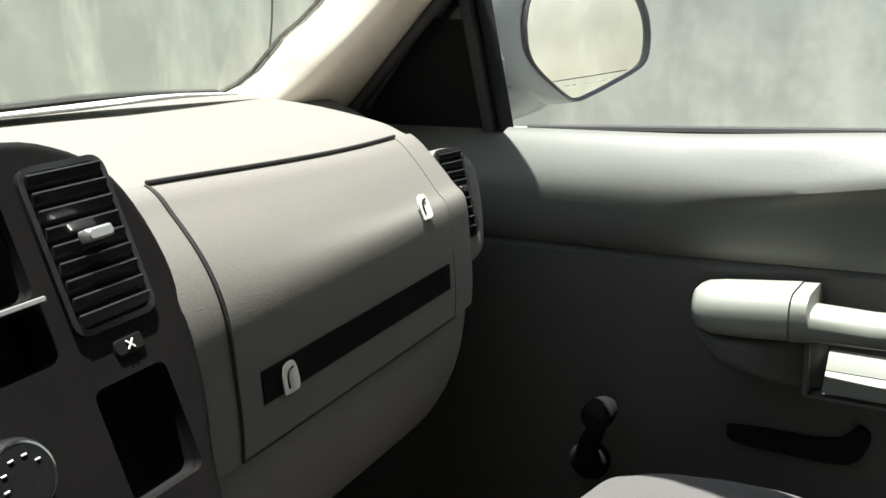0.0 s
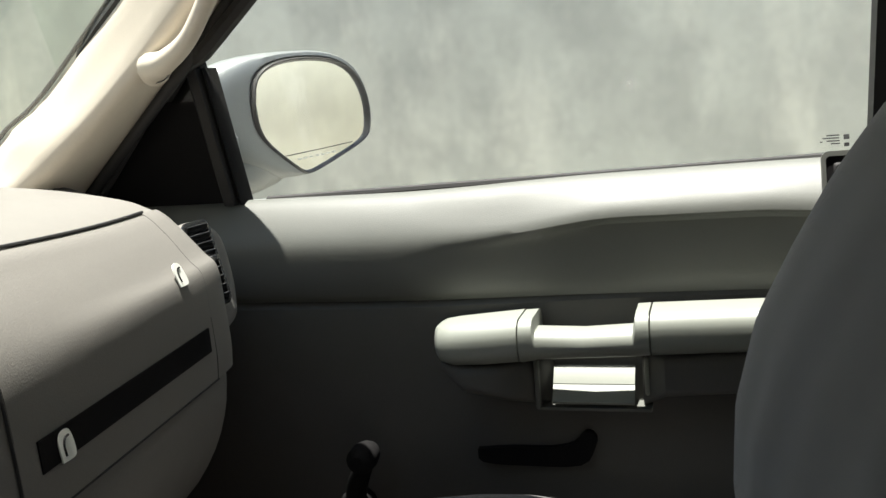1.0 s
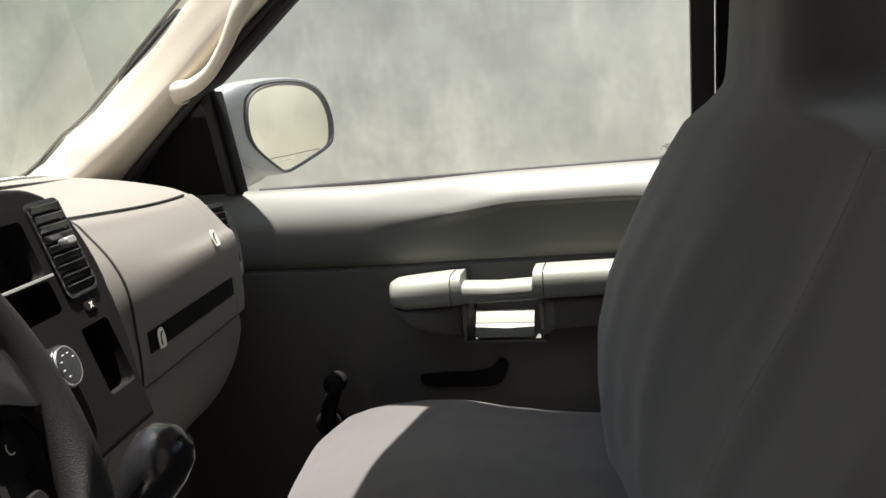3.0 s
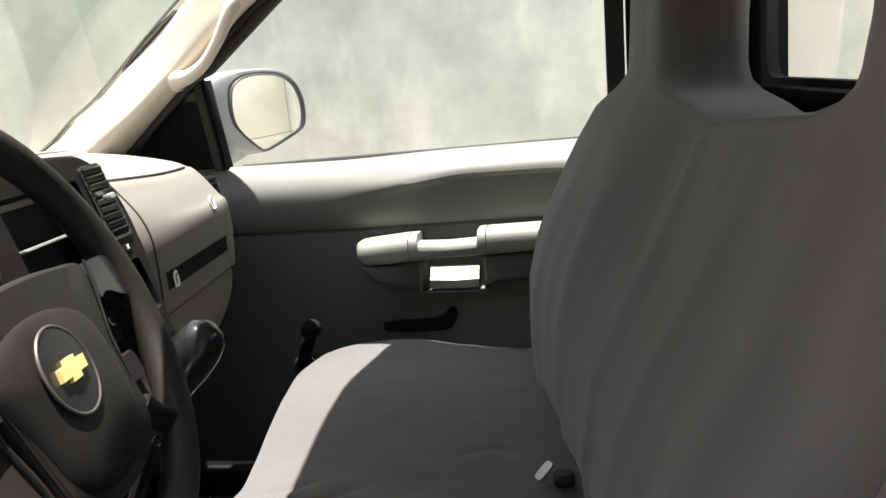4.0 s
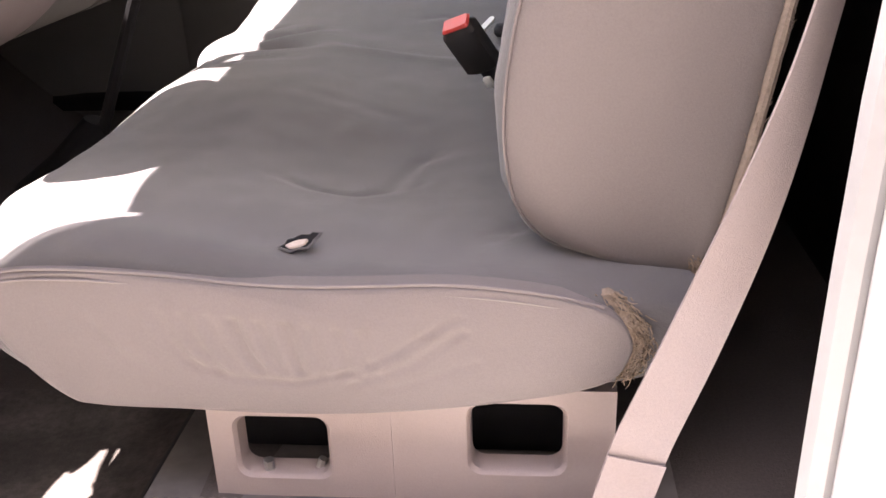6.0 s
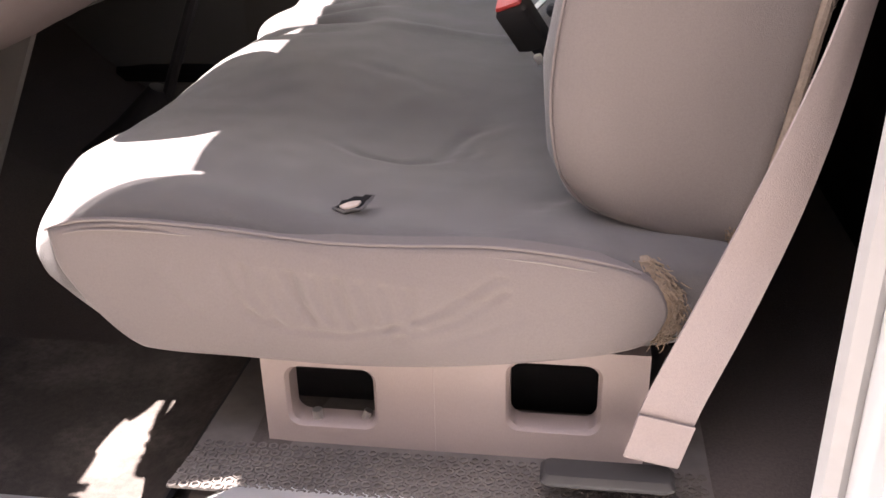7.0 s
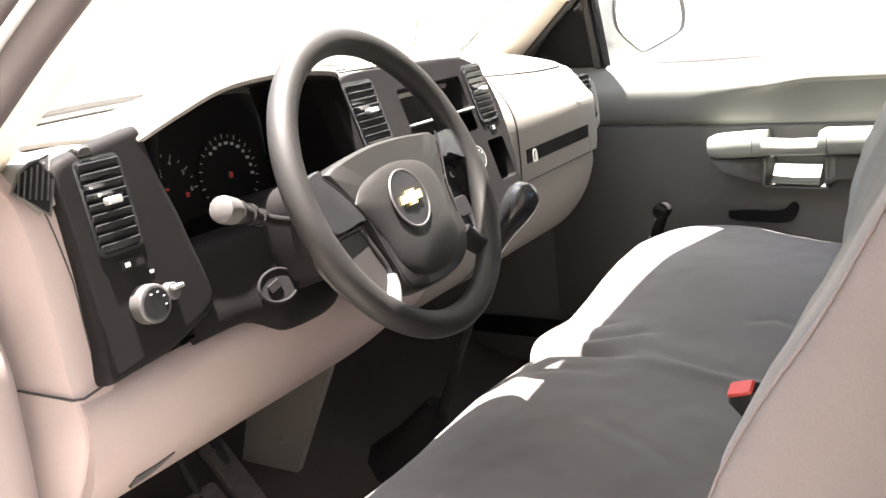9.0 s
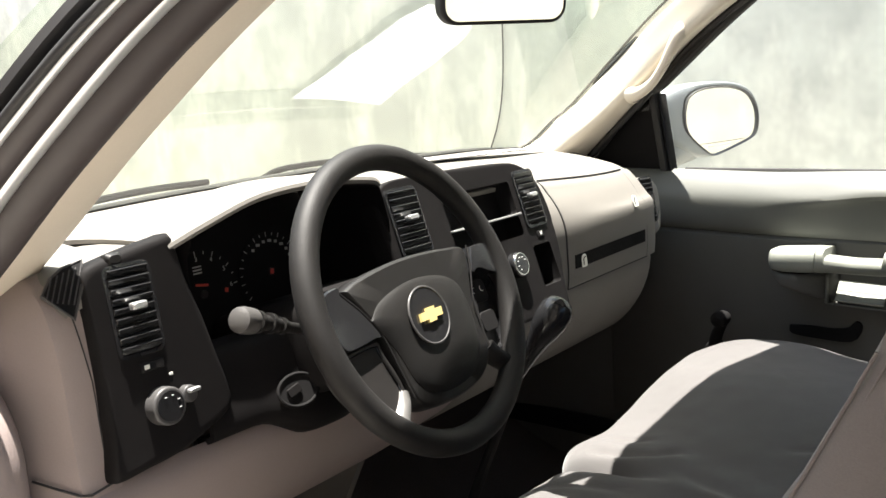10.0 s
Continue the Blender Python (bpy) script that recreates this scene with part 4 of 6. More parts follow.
    part("centre_lower_panel", sheet([smooth([Vector((-0.165, y, 1.232)), Vector((-0.17, y, 1.19)), Vector((-0.21, y, 1.12)), Vector((-0.28, y, 1.05)), Vector((-0.40, y, 1.02))], 4) for y in (-0.075, 0.0, 0.08, 0.148)], 0.012), DASH, d)
    cap = [(-0.62, 1.43), (-0.40, 1.45), (-0.28, 1.462), (-0.225, 1.456), (-0.192, 1.43), (-0.180, 1.37), (-0.176, 1.30), (-0.170, 1.232), (-0.165, 1.19), (-0.19, 1.13), (-0.23, 1.08), (-0.30, 1.04), (-0.45, 1.02), (-0.62, 1.02)]
    cap = [tuple(q) for q in smooth([(x, z, 0) for x, z in cap], 3)]
    cap = [(q[0], q[1]) for q in cap]
    def cap_row(y, dx, dz):
        return [(x + dx, y - 0.05 * max(0.0, z - 1.34) * (y < -0.75), z + dz) for x, z in cap]
    part("end_cap", rings(bmesh.new(), [cap_row(*q) for q in ((-0.700, -0.012, 0), (-0.735, 0, 0), (-0.772, 0, 0), (-0.779, -0.002, -0.001), (-0.7835, -0.009, -0.004), (-0.797, -0.034, -0.012), (-0.807, -0.058, -0.022), (-0.810, -0.075, -0.03))]), KNEE, d, "beige-grey dash end cap")
    part("shut_line", tube([(-0.1655, -0.735, 1.236), (-0.1655, -0.772, 1.230), (-0.172, -0.781, 1.231), (-0.196, -0.796, 1.240), (-0.22, -0.806, 1.246)], 0.0014, 6), RUBBER, d)
    part("shut_line", tube([(x + 0.001, -0.748 - 0.012 * max(0.0, (z - 1.34) / 0.1), z) for x, z in cap if x > -0.24 and 1.23 < z < 1.44], 0.0008, 6), RUBBER, d)
    # charcoal fascia: centre stack
    FM = facing((-0.176, -0.012, 1.350), (1, 0, 0.34))
    cs = part("centre_fascia", bmesh_fascia(FM), CHARCOAL, d, "charcoal centre fascia")
    louvre(FM, -0.187, 0.080, 0.066, 0.098, cs, 9)
    louvre(FM, 0.149, 0.069, 0.057, 0.097, cs, 9)
    # radio opening with a shelf and a lower slot
    for name, hole, label in OPENINGS:
        part(name, tray(hole, 0.008, -0.07 if name != "storage_bin" else -0.045, FM), BLACK, cs, label)
    part("radio_shelf", block((0.005, 0.0465, 0.017), (0.198, 0.0035, 0.010), 0.001, FM), SATIN, cs, "bright edge of the radio shelf")
    for bx, by in ((-0.055, -0.037), (0.047, -0.037)):
        kn = part("climate_knob", plate([(0.022 * math.cos(k * math.tau / 24), 0.022 * math.sin(k * math.tau / 24)) for k in range(24)], 0.016, FM @ Matrix.Translation((bx, by, 0.012)), 0.004), GLOSS, cs, "dark climate knob with a thin chrome ring")
        part("ring", tube([FM @ Vector((bx + 0.0188 * math.cos(k * math.tau / 32), by + 0.0188 * math.sin(k * math.tau / 32), 0.0278)) for k in range(32)], 0.0013, 6, True), CHROME, kn)
        part("face", plate([(0.0175 * math.cos(k * math.tau / 24), 0.0175 * math.sin(k * math.tau / 24)) for k in range(24)], 0.002, FM @ Matrix.Translation((bx, by, 0.0275))), GLOSS, kn)
        for k in range(6):
            a = radians(30 + 40 * k)
            part("mark", block((bx + 0.012 * math.cos(a), by + 0.012 * math.sin(a), 0.0298), (0.0034, 0.0011, 0.0008), 0.0003, FM), WHITE, kn)
    part("hazard_button", block((0.151, 0.003, 0.013), (0.024, 0.012, 0.006), 0.002, FM), BLACK, cs)
    for a in (45, -45):
        part("button_mark", block((0, 0, 0), (0.008, 0.0012, 0.0008), 0.0002, FM @ Matrix.Translation((0.151, 0.003, 0.0166)) @ Matrix.Rotation(radians(a), 4, "Z")), WHITE, cs)
    # passenger's outer vent
    pv = facing((-0.203, 0.650, 1.335), (1, -0.3, 0.25))
    around = [(-0.022, 0.036), (-0.006, 0.054), (0.016, 0.062), (0.042, 0.058), (0.062, 0.038), (0.0645, -0.003), (0.057, -0.040), (0.042, -0.067), (0.0, -0.076), (-0.034, -0.073)]
    around = [tuple(p)[:2] for p in smooth([(*p, 0) for p in around + around[:1]], 4)][:-1]
    pb = part("outer_vent_pod", plate(around, 0.030, pv @ Matrix.Translation((0, 0, -0.033)), 0.014), DASH, d, "rounded grey surround of the outer vent")
    louvre(pv @ Matrix.Translation((0, 0, -0.0165)), 0.0165, 0.009, 0.036, 0.096, pb, 9, GLOSS)
    # driver's side fascia
    DM = facing((-0.183, -0.675, 1.355), (1, 0.0, 0.16))
    out = [(-0.071, 0.075), (-0.066, 0.106), (-0.034, 0.117), (0.036, 0.128), (0.053, 0.125), (0.061, 0.079), (0.075, 0.028), (0.083, -0.014), (0.092, -0.062), (0.088, -0.090), (0.045, -0.107), (0.009, -0.117), (-0.04, -0.121), (-0.068, -0.123), (-0.077, -0.117), (-0.073, -0.083), (-0.071, -0.021), (-0.072, 0.029)]
    out = [tuple(p)[:2] for p in smooth([(*p, 0) for p in out + out[:1]], 3)][:-1]
    ds = part("driver_fascia", plate(out, 0.026, DM @ Matrix.Translation((0, 0, -0.010)), 0.010), CHARCOAL, d, "charcoal fascia beside the instruments")
    louvre(DM, -0.0155, 0.055, 0.052, 0.096, ds, 9)
    kn = part("headlamp_knob", plate([(0.0215 * math.cos(k * math.tau / 24), 0.0215 * math.sin(k * math.tau / 24)) for k in range(24)], 0.018, DM @ Matrix.Translation((-0.006, -0.057, 0.015)), 0.003), STALKGREY, ds, "grey-rimmed headlamp knob")
    part("face", plate([(0.0170 * math.cos(k * math.tau / 24), 0.0170 * math.sin(k * math.tau / 24)) for k in range(24)], 0.002, DM @ Matrix.Translation((-0.006, -0.057, 0.0325))), GLOSS, kn)
    for k in range(4):
        a = radians(-20 + 45 * k)
        part("mark", block((-0.006 + 0.012 * math.cos(a), -0.057 + 0.012 * math.sin(a), 0.035), (0.003, 0.0012, 0.0008), 0.0003, DM), DIALWHITE, kn)
    dim = part("dimmer_wheel", plate([(0.010 * math.cos(k * math.tau / 16), 0.010 * math.sin(k * math.tau / 16)) for k in range(16)], 0.012, DM @ Matrix.Translation((0.027, -0.053, 0.015)), 0.002), STALKGREY, ds)
    part("grip", block((0.030, -0.049, 0.03), (0.016, 0.005, 0.008), 0.002, DM), SATIN, dim)
    part("lamp_switch", block((-0.008, -0.010, 0.0165), (0.030, 0.011, 0.005), 0.0015, DM), BLACK, ds)
    part("switch_mark", block((-0.016, -0.010, 0.0195), (0.007, 0.005, 0.0008), 0.0003, DM), LABEL, ds)
    part("switch_mark", block((0.014, -0.026, 0.0162), (0.005, 0.003, 0.0008), 0.0003, DM), LABEL, ds)
    part("dust_cap", block((-0.026, 0.113, 0.010), (0.020, 0.014, 0.016), 0.004, DM), HUBGREY, ds, "small scuffed clip on the fascia top")
    # side demister at the very end
    sm = facing((-0.196, -0.762, 1.444), (0.75, -0.25, 0.62))
    corner = [(-0.018, -0.004), (-0.007, 0.013), (0.006, 0.023), (0.027, 0.029), (0.022, 0.004), (0.006, -0.034)]
    sv = part("demister_vent", plate(corner, 0.005, sm @ Matrix.Translation((0, 0, 0.002))), BLACK, d)
    part("rim", tube([sm @ Vector((x * 1.06, y * 1.06, 0.006)) for x, y in corner], 0.0022, 6, True), STALKGREY, sv)
    for k in range(6):
        part("slat", block((0, 0, 0.008), (0.0017, 0.028 + 0.004 * k, 0.003), 0.0006, sm @ Matrix.Translation((-0.011 + 0.0058 * k, 0.001 + 0.0002 * k, 0)) @ Matrix.Rotation(radians(-22), 4, "Z")), STALKGREY, sv)
    instruments(d)
    sheet_ = thing("paper_sheet", (-0.51, 0.27, 1.462), "white sheet of paper lying on the dash pad", "paper")
    rows = []
    for i in range(9):
        a, b = Vector((-0.560, 0.045, 1.4715)).lerp(Vector((-0.433, 0.417, 1.470)), i / 8), Vector((-0.561, 0.279, 1.4705)).lerp(Vector((-0.402, 0.590, 1.465)), i / 8)
        rows.append([a.lerp(b, k / 6) + Vector((0, 0, 0.003 * math.sin(i * 0.9) * math.sin(k * 0.8))) for k in range(7)])
    part("page", sheet(rows, 0.0012, (0, 0, 1)), PAPER, sheet_)


def opening(cx, cy, w, h):
    return [(cx + p[0], cy + p[1]) for p in rrect(w, h, 0.006, 3)]


OPENINGS = (("radio_opening", opening(0.005, 0.078, 0.196, 0.058), "empty black radio opening"), ("radio_slot", opening(0.005, 0.026, 0.196, 0.034), "dark slot under the radio opening"), ("storage_bin", opening(0.144, -0.052, 0.058, 0.074), "open black storage bin"))


def bmesh_fascia(m):
    out = [(-0.228, -0.135), (-0.240, 0.02), (-0.243, 0.10), (-0.236, 0.132), (-0.205, 0.146), (-0.14, 0.148), (0.0, 0.147), (0.115, 0.141), (0.155, 0.132), (0.184, 0.114), (0.200, 0.086), (0.209, 0.046), (0.208, 0.002), (0.199, -0.050), (0.186, -0.090), (0.178, -0.135)]
    out = [tuple(p)[:2] for p in smooth([(*p, 0) for p in out], 3)]
    return holed_plate(out, [h for _, h, _ in OPENINGS], 0.034, m @ Matrix.Translation((0, 0, -0.020)), 0.008)


def louvre(m, cx, cy, w, h, parent, n=8, tab=None):
    """An air vent: dark recess, tilted slats, a bright tab."""
    v = part("air_vent", frame_plate(rrect(w + 0.008, h + 0.008, 0.010), rrect(w, h, 0.008), 0.004, m @ Matrix.Translation((cx, cy, 0.0135))), GLOSS, parent, "louvred air vent")
    part("recess", plate(rrect(w + 0.004, h + 0.004, 0.008), 0.002, m @ Matrix.Translation((cx, cy, 0.0128))), BLACK, v)
    for k in range(n):
        y = cy - h / 2 + h * (k + 0.5) / n
        part("slat", block((0, 0, 0), (w - 0.001, 0.010, 0.0022), 0.0008, m @ Matrix.Translation((cx, y, 0.0175)) @ Matrix.Rotation(radians(32), 4, "X")), GLOSS, v)
    part("tab", block((cx + 0.002, cy + 0.004, 0.0235), (w * 0.36, 0.008, 0.011), 0.002, m), tab or SATIN, v, "" if tab else "bright vent tab")


def instruments(d):
    # hood over the dials: a lip that rises towards the middle
    lip = smooth([(-0.19, -0.63, 1.468), (-0.186, -0.57, 1.488), (-0.182, -0.49, 1.509), (-0.182, -0.38, 1.513), (-0.186, -0.285, 1.504), (-0.195, -0.256, 1.494)], 4)
    hood = thing("instrument_hood", (-0.3, -0.43, 1.45), "pale grey hood over the instrument cluster", "instrument hood")
    rows = []
    for q in lip:
        rise = q.z - 1.462
        rows.append(smooth([Vector((-0.47, q.y, 1.452)), Vector((-0.38, q.y, 1.462 + 0.4 * rise)), Vector((-0.28, q.y, q.z + 0.003)), Vector((-0.205, q.y, q.z + 0.003)), q], 3))
    part("cover", sheet(rows, 0.006), DASH, hood)
    part("lip", tube(lip, 0.006, 8), DASH, hood)
    ic = thing("instrument_cluster", (-0.32, -0.43, 1.30), "dark instrument cluster with white-marked dials and red needles", "instrument cluster")
    wall_ = [(-0.607, 1.25), (-0.607, 1.45)] + [(max(-0.60, q.y), q.z - 0.006) for q in lip[1:-1]] + [(-0.245, 1.44), (-0.245, 1.25)]
    part("well", rings(bmesh.new(), [[(-0.185, y, z) for y, z in wall_], [(-0.345, -0.425 + (y + 0.425) * 0.94, 1.37 + (z - 1.37) * 0.92) for y, z in wall_]], True, False), CHARCOAL, ic)
    part("back", plate([(-0.176, -0.13), (0.176, -0.13), (0.176, 0.125), (-0.176, 0.095)], 0.004, facing((-0.348, -0.425, 1.365), (1, 0, 0.1))), BLACK, ic)
    CM = facing((-0.342, -0.425, 1.365), (1, 0, 0.1))
    def dial(cx, cy, r, a0, a1, n, numerals, size):
        dl = part("dial", plate([(cx + r * 1.06 * math.cos(k * math.tau / 32), cy + r * 1.06 * math.sin(k * math.tau / 32)) for k in range(32)], 0.003, CM), BLACK, ic)
        for k in range(n):
            a = radians(a0 + (a1 - a0) * k / (n - 1))
            part("tick", block((0, 0, 0), (0.007 if k % 2 == 0 else 0.004, 0.0013, 0.0008), 0.0003, CM @ Matrix.Translation((cx + r * math.cos(a), cy + r * math.sin(a), 0.0035)) @ Matrix.Rotation(a, 4, "Z")), DIALWHITE, dl)
        for k, ch in numerals:
            a = radians(a0 + (a1 - a0) * k / (n - 1))
            cu = bpy.data.curves.new("numeral", "FONT")
            cu.body, cu.size, cu.align_x, cu.align_y, cu.extrude = ch, size, "CENTER", "CENTER", 0.0003
            t = new("numeral", cu)
            t.data.materials.append(DIALWHITE)
            t.matrix_world = CM @ Matrix.Translation((cx + r * 0.86 * math.cos(a), cy + r * 0.86 * math.sin(a), 0.0038))
            t.parent = dl
        part("hub", plate([(cx + 0.006 * math.cos(k * math.tau / 12), cy + 0.006 * math.sin(k * math.tau / 12)) for k in range(12)], 0.006, CM), RUBBER, dl)
        return dl

    dial(-0.045, -0.003, 0.058, 185, 5, 13, [(2 * k, str(k)) for k in range(1, 7)], 0.0095)
    fast = dial(0.0816, 0.0044, 0.056, 215, -35, 21, [], 0)
    for k in range(10):
        a = radians(128 - 15 * k)
        part("figure_bar", block((0, 0, 0), (0.0075 if k % 2 else 0.0055, 0.0042, 0.0008), 0.0003, CM @ Matrix.Translation((0.0816 + 0.046 * math.cos(a), 0.0044 + 0.046 * math.sin(a), 0.0038)) @ Matrix.Rotation(radians(-8), 4, "Z")), DIALWHITE, fast)
    for x, y, w_, h_ in ((-0.0475, 0.0105, 0.022, 0.0036), (-0.0070, -0.0048, 0.0065, 0.0065), (0.0816, 0.0044, 0.0065, 0.008)):
        part("needle" if w_ > 0.01 else "red_lamp", block((0, 0, 0), (w_, h_, 0.0015), 0.0007, CM @ Matrix.Translation((x, y, 0.0060)) @ Matrix.Rotation(radians(-10), 4, "Z")), DIALRED, ic)
    for k in range(3):
        part("readout_bar", block((-0.050, 0.0365 - 0.0045 * k, 0.004), (0.015, 0.0022, 0.0008), 0.0003, CM), DIALWHITE, ic)
    # column shroud and stalks
    sh = thing("steering_column", (-0.20, -0.39, 1.28), "charcoal steering column shroud with stalks", "steering column")
    loops = []
    for x, z, w, h in ((-0.30, 1.265, 0.18, 0.13), (-0.20, 1.298, 0.175, 0.13), (-0.12, 1.322, 0.16, 0.12), (-0.075, 1.340, 0.13, 0.10), (-0.058, 1.350, 0.10, 0.08)):
        loops.append([(x - 0.35 * p[1], -0.39 + p[0], z + p[1]) for p in rrect(w, h, 0.03, 5)])
    part("shroud", rings(bmesh.new(), loops), CHARCOAL, sh)
    km = facing((-0.146, -0.49, 1.262), (1, -0.25, 0.35))
    eye_ = [(0.026 * math.cos(k * math.tau / 24), 0.019 * math.sin(k * math.tau / 24)) for k in range(24)]
    part("key_recess", plate(eye_, 0.005, km), BLACK, sh, "dark opening in the column shroud")
    part("recess_rim", tube([km @ Vector((x * 1.08, y * 1.08, 0.005)) for x, y in eye_], 0.0024, 8, True), BLACK, sh)
    part("recess_flap", block((-0.006, 0.003, 0.007), (0.020, 0.012, 0.003), 0.0014, km @ Matrix.Rotation(radians(20), 4, "Z")), CHARCOAL, sh)
    part("ignition_lock", tube([(-0.11, -0.318, 1.30), (-0.088, -0.312, 1.308)], 0.016, 14), STEEL, sh, "worn steel ignition lock")
    stk = smooth([(-0.125, -0.45, 1.335), (-0.118, -0.51, 1.352), (-0.105, -0.56, 1.372), (-0.094, -0.605, 1.388)], 4)
    st = part("indicator_stalk", tube(stk, [0.006, 0.006, 0.0062, 0.0066, 0.007, 0.0072, 0.0076, 0.008, 0.0088, 0.0095, 0.010, 0.0105, 0.011], 12), HUBGREY, sh, "dark indicator stalk with a grey tip")
    way = (stk[-1] - stk[-2]).normalized()
    part("tip", tube([stk[-1] - way * 0.014, stk[-1] - way * 0.011, stk[-1] + way * 0.006, stk[-1] + way * 0.013, stk[-1] + way * 0.016], [0.011, 0.0150, 0.0158, 0.0145, 0.009], 16), TIPGREY, st, "pale grey stalk tip")
    for k, r in ((6, 0.0105), (8, 0.0125), (10, 0.0135)):
        part("collar", tube([stk[k], stk[k] + (stk[k + 1] - stk[k]) * 0.55], r, 14), HUBGREY, st)


dashboard()


# ---- steering wheel ----
def steering_wheel():
    w = thing("steering_wheel", (-0.018, -0.392, 1.374), "worn black steering wheel with grey airbag hub", "steering wheel")
    m = facing((-0.018, -0.392, 1.374), (math.cos(radians(23)), 0.03, math.sin(radians(23))))
    R = 0.185
    part("rim", tube([m @ Vector((0.004 + R * math.cos(k * math.tau / 96), 0.003 + R * math.sin(k * math.tau / 96), 0)) for k in range(96)], 0.0170, 16, True), LEATHER, w)

    def curve(points, n=4, shut=True):
        return [tuple(p)[:2] for p in smooth([(*p, 0) for p in points + (points[:1] if shut else [])], n)][: -1 if shut else None]

    def pad(points, levels, name, material, label=""):
        """A cushion-shaped plate: the outline drawn in towards its middle as it rises."""
        cx, cy = sum(p[0] for p in points) / len(points), sum(p[1] for p in points) / len(points)
        loops = [[m @ Vector((cx + (x - cx) * k, cy + (y - cy) * k, z)) for x, y in points] for k, z in levels]
        return part(name, rings(bmesh.new(), loops), material, w, label)

    # the cover's wide top band with both shoulders, and the swelling in its middle
    cover = curve([(-0.127, 0.0375), (-0.095, 0.046), (-0.036, 0.053), (0.022, 0.054), (0.084, 0.050), (0.122, 0.0425), (0.114, 0.010), (0.097, -0.028), (0.094, -0.066), (0.091, -0.100), (0.064, -0.122), (0.024, -0.131), (-0.02, -0.132), (-0.058, -0.127), (-0.077, -0.110), (-0.084, -0.070), (-0.091, -0.029), (-0.110, 0.008)])
    pad(cover, ((0.94, -0.045), (1.0, -0.022), (1.0, -0.001), (0.985, 0.0035), (0.955, 0.006), (0.6, 0.007), (0.1, 0.007)), "hub_cover", HUBGREY, "dark grey hub cover")
    swell = curve([(-0.104, -0.006), (-0.080, 0.012), (-0.028, 0.024), (0.020, 0.024), (0.060, 0.014), (0.080, -0.006), (0.083, -0.050), (0.070, -0.094), (0.030, -0.117), (-0.030, -0.118), (-0.066, -0.097), (-0.081, -0.052)])
    pad(swell, ((1.0, 0.003), (0.985, 0.0072), (0.95, 0.0090), (0.88, 0.0112), (0.78, 0.0134), (0.6, 0.0158), (0.3, 0.0176), (0.08, 0.018)), "airbag_cover", HUBGREY, "swollen airbag cover")
    # glossy upper spokes between cover and rim
    pad(curve([(-0.178, 0.028), (-0.160, 0.040), (-0.136, 0.0445), (-0.1375, 0.036), (-0.113, 0.007), (-0.0945, -0.026), (-0.108, -0.028), (-0.150, -0.031), (-0.163, -0.022), (-0.176, 0.002)]), ((1.0, -0.016), (1.0, 0.000), (0.985, 0.0045), (0.94, 0.0065), (0.1, 0.0072)), "upper_spoke", GLOSS, "glossy black upper spoke")
    pad(curve([(0.134, 0.041), (0.158, 0.042), (0.180, 0.034), (0.182, 0.004), (0.170, -0.004), (0.136, 0.010), (0.118, 0.008)]), ((1.0, -0.016), (1.0, 0.000), (0.985, 0.0045), (0.94, 0.0065), (0.1, 0.0072)), "upper_spoke", GLOSS)
    for line in ([(-0.1335, 0.0415), (-0.1345, 0.0345), (-0.1115, 0.0075), (-0.0925, -0.028), (-0.0855, -0.070), (-0.0795, -0.108)], [(0.128, 0.0445), (0.1185, 0.014), (0.099, -0.028), (0.0935, -0.066)]):
        part("cover_seam", tube([m @ Vector((x, y, 0.0052)) for x, y in curve(line, 5, False)], 0.0013, 6), BLACK, w)
    # sunk side panels with their frames
    left = curve([(-0.168, -0.034), (-0.106, -0.031), (-0.099, -0.043), (-0.086, -0.098), (-0.118, -0.126), (-0.150, -0.096), (-0.170, -0.060)])
    pad(left, ((1.10, -0.024), (1.07, -0.003), (1.0, 0.0005), (0.93, 0.0005), (0.90, -0.003), (0.1, -0.004)), "side_panel", SPOKEGREY, "brown-grey side panel of the hub")
    part("panel_groove", tube([m @ Vector((-0.134 + (x + 0.134) * 0.91, -0.070 + (y + 0.070) * 0.91, -0.0020)) for x, y in left], 0.0010, 6, True), GLOSS, w)
    right = curve([(0.121, 0.006), (0.162, -0.002), (0.172, -0.045), (0.155, -0.095), (0.118, -0.101), (0.101, -0.084), (0.105, -0.050), (0.114, -0.012)])
    pad(right, ((1.10, -0.028), (1.07, -0.006), (0.97, -0.005), (0.93, -0.018), (0.1, -0.020)), "switch_recess", GLOSS, "dark recess for the wheel switches")
    for x0, y0, hw, hh in ((0.136, -0.020, 0.020, 0.016), (0.136, -0.062, 0.018, 0.014)):
        sw = pad([(x0 + p[0], y0 + p[1]) for p in rrect(2 * hw, 2 * hh, 0.007)], ((1.0, -0.020), (1.0, -0.011), (0.92, -0.009), (0.1, -0.009)), "switch_pad", BLACK)
        if y0 > -0.03:
            for dx, a in ((-0.009, 70), (0.009, 120)):
                part("switch_mark", tube([m @ Vector((x0 + dx + 0.004 * math.cos(radians(a + q)), y0 + 0.003 + 0.004 * math.sin(radians(a + q)), -0.0088)) for q in range(0, 200, 25)], 0.0006, 5), LABEL, sw)
    for path, r in (([(-0.1005, -0.031), (-0.0975, -0.056), (-0.088, -0.088), (-0.088, -0.104)], 0.0030), ([(0.104, -0.030), (0.098, -0.055), (0.096, -0.085), (0.105, -0.104)], 0.0062)):
        part("spoke_frame", tube([m @ Vector((x, y, -0.002)) for x, y in curve(path, 5, False)], r, 10, flat=0.8), LEATHER, w)
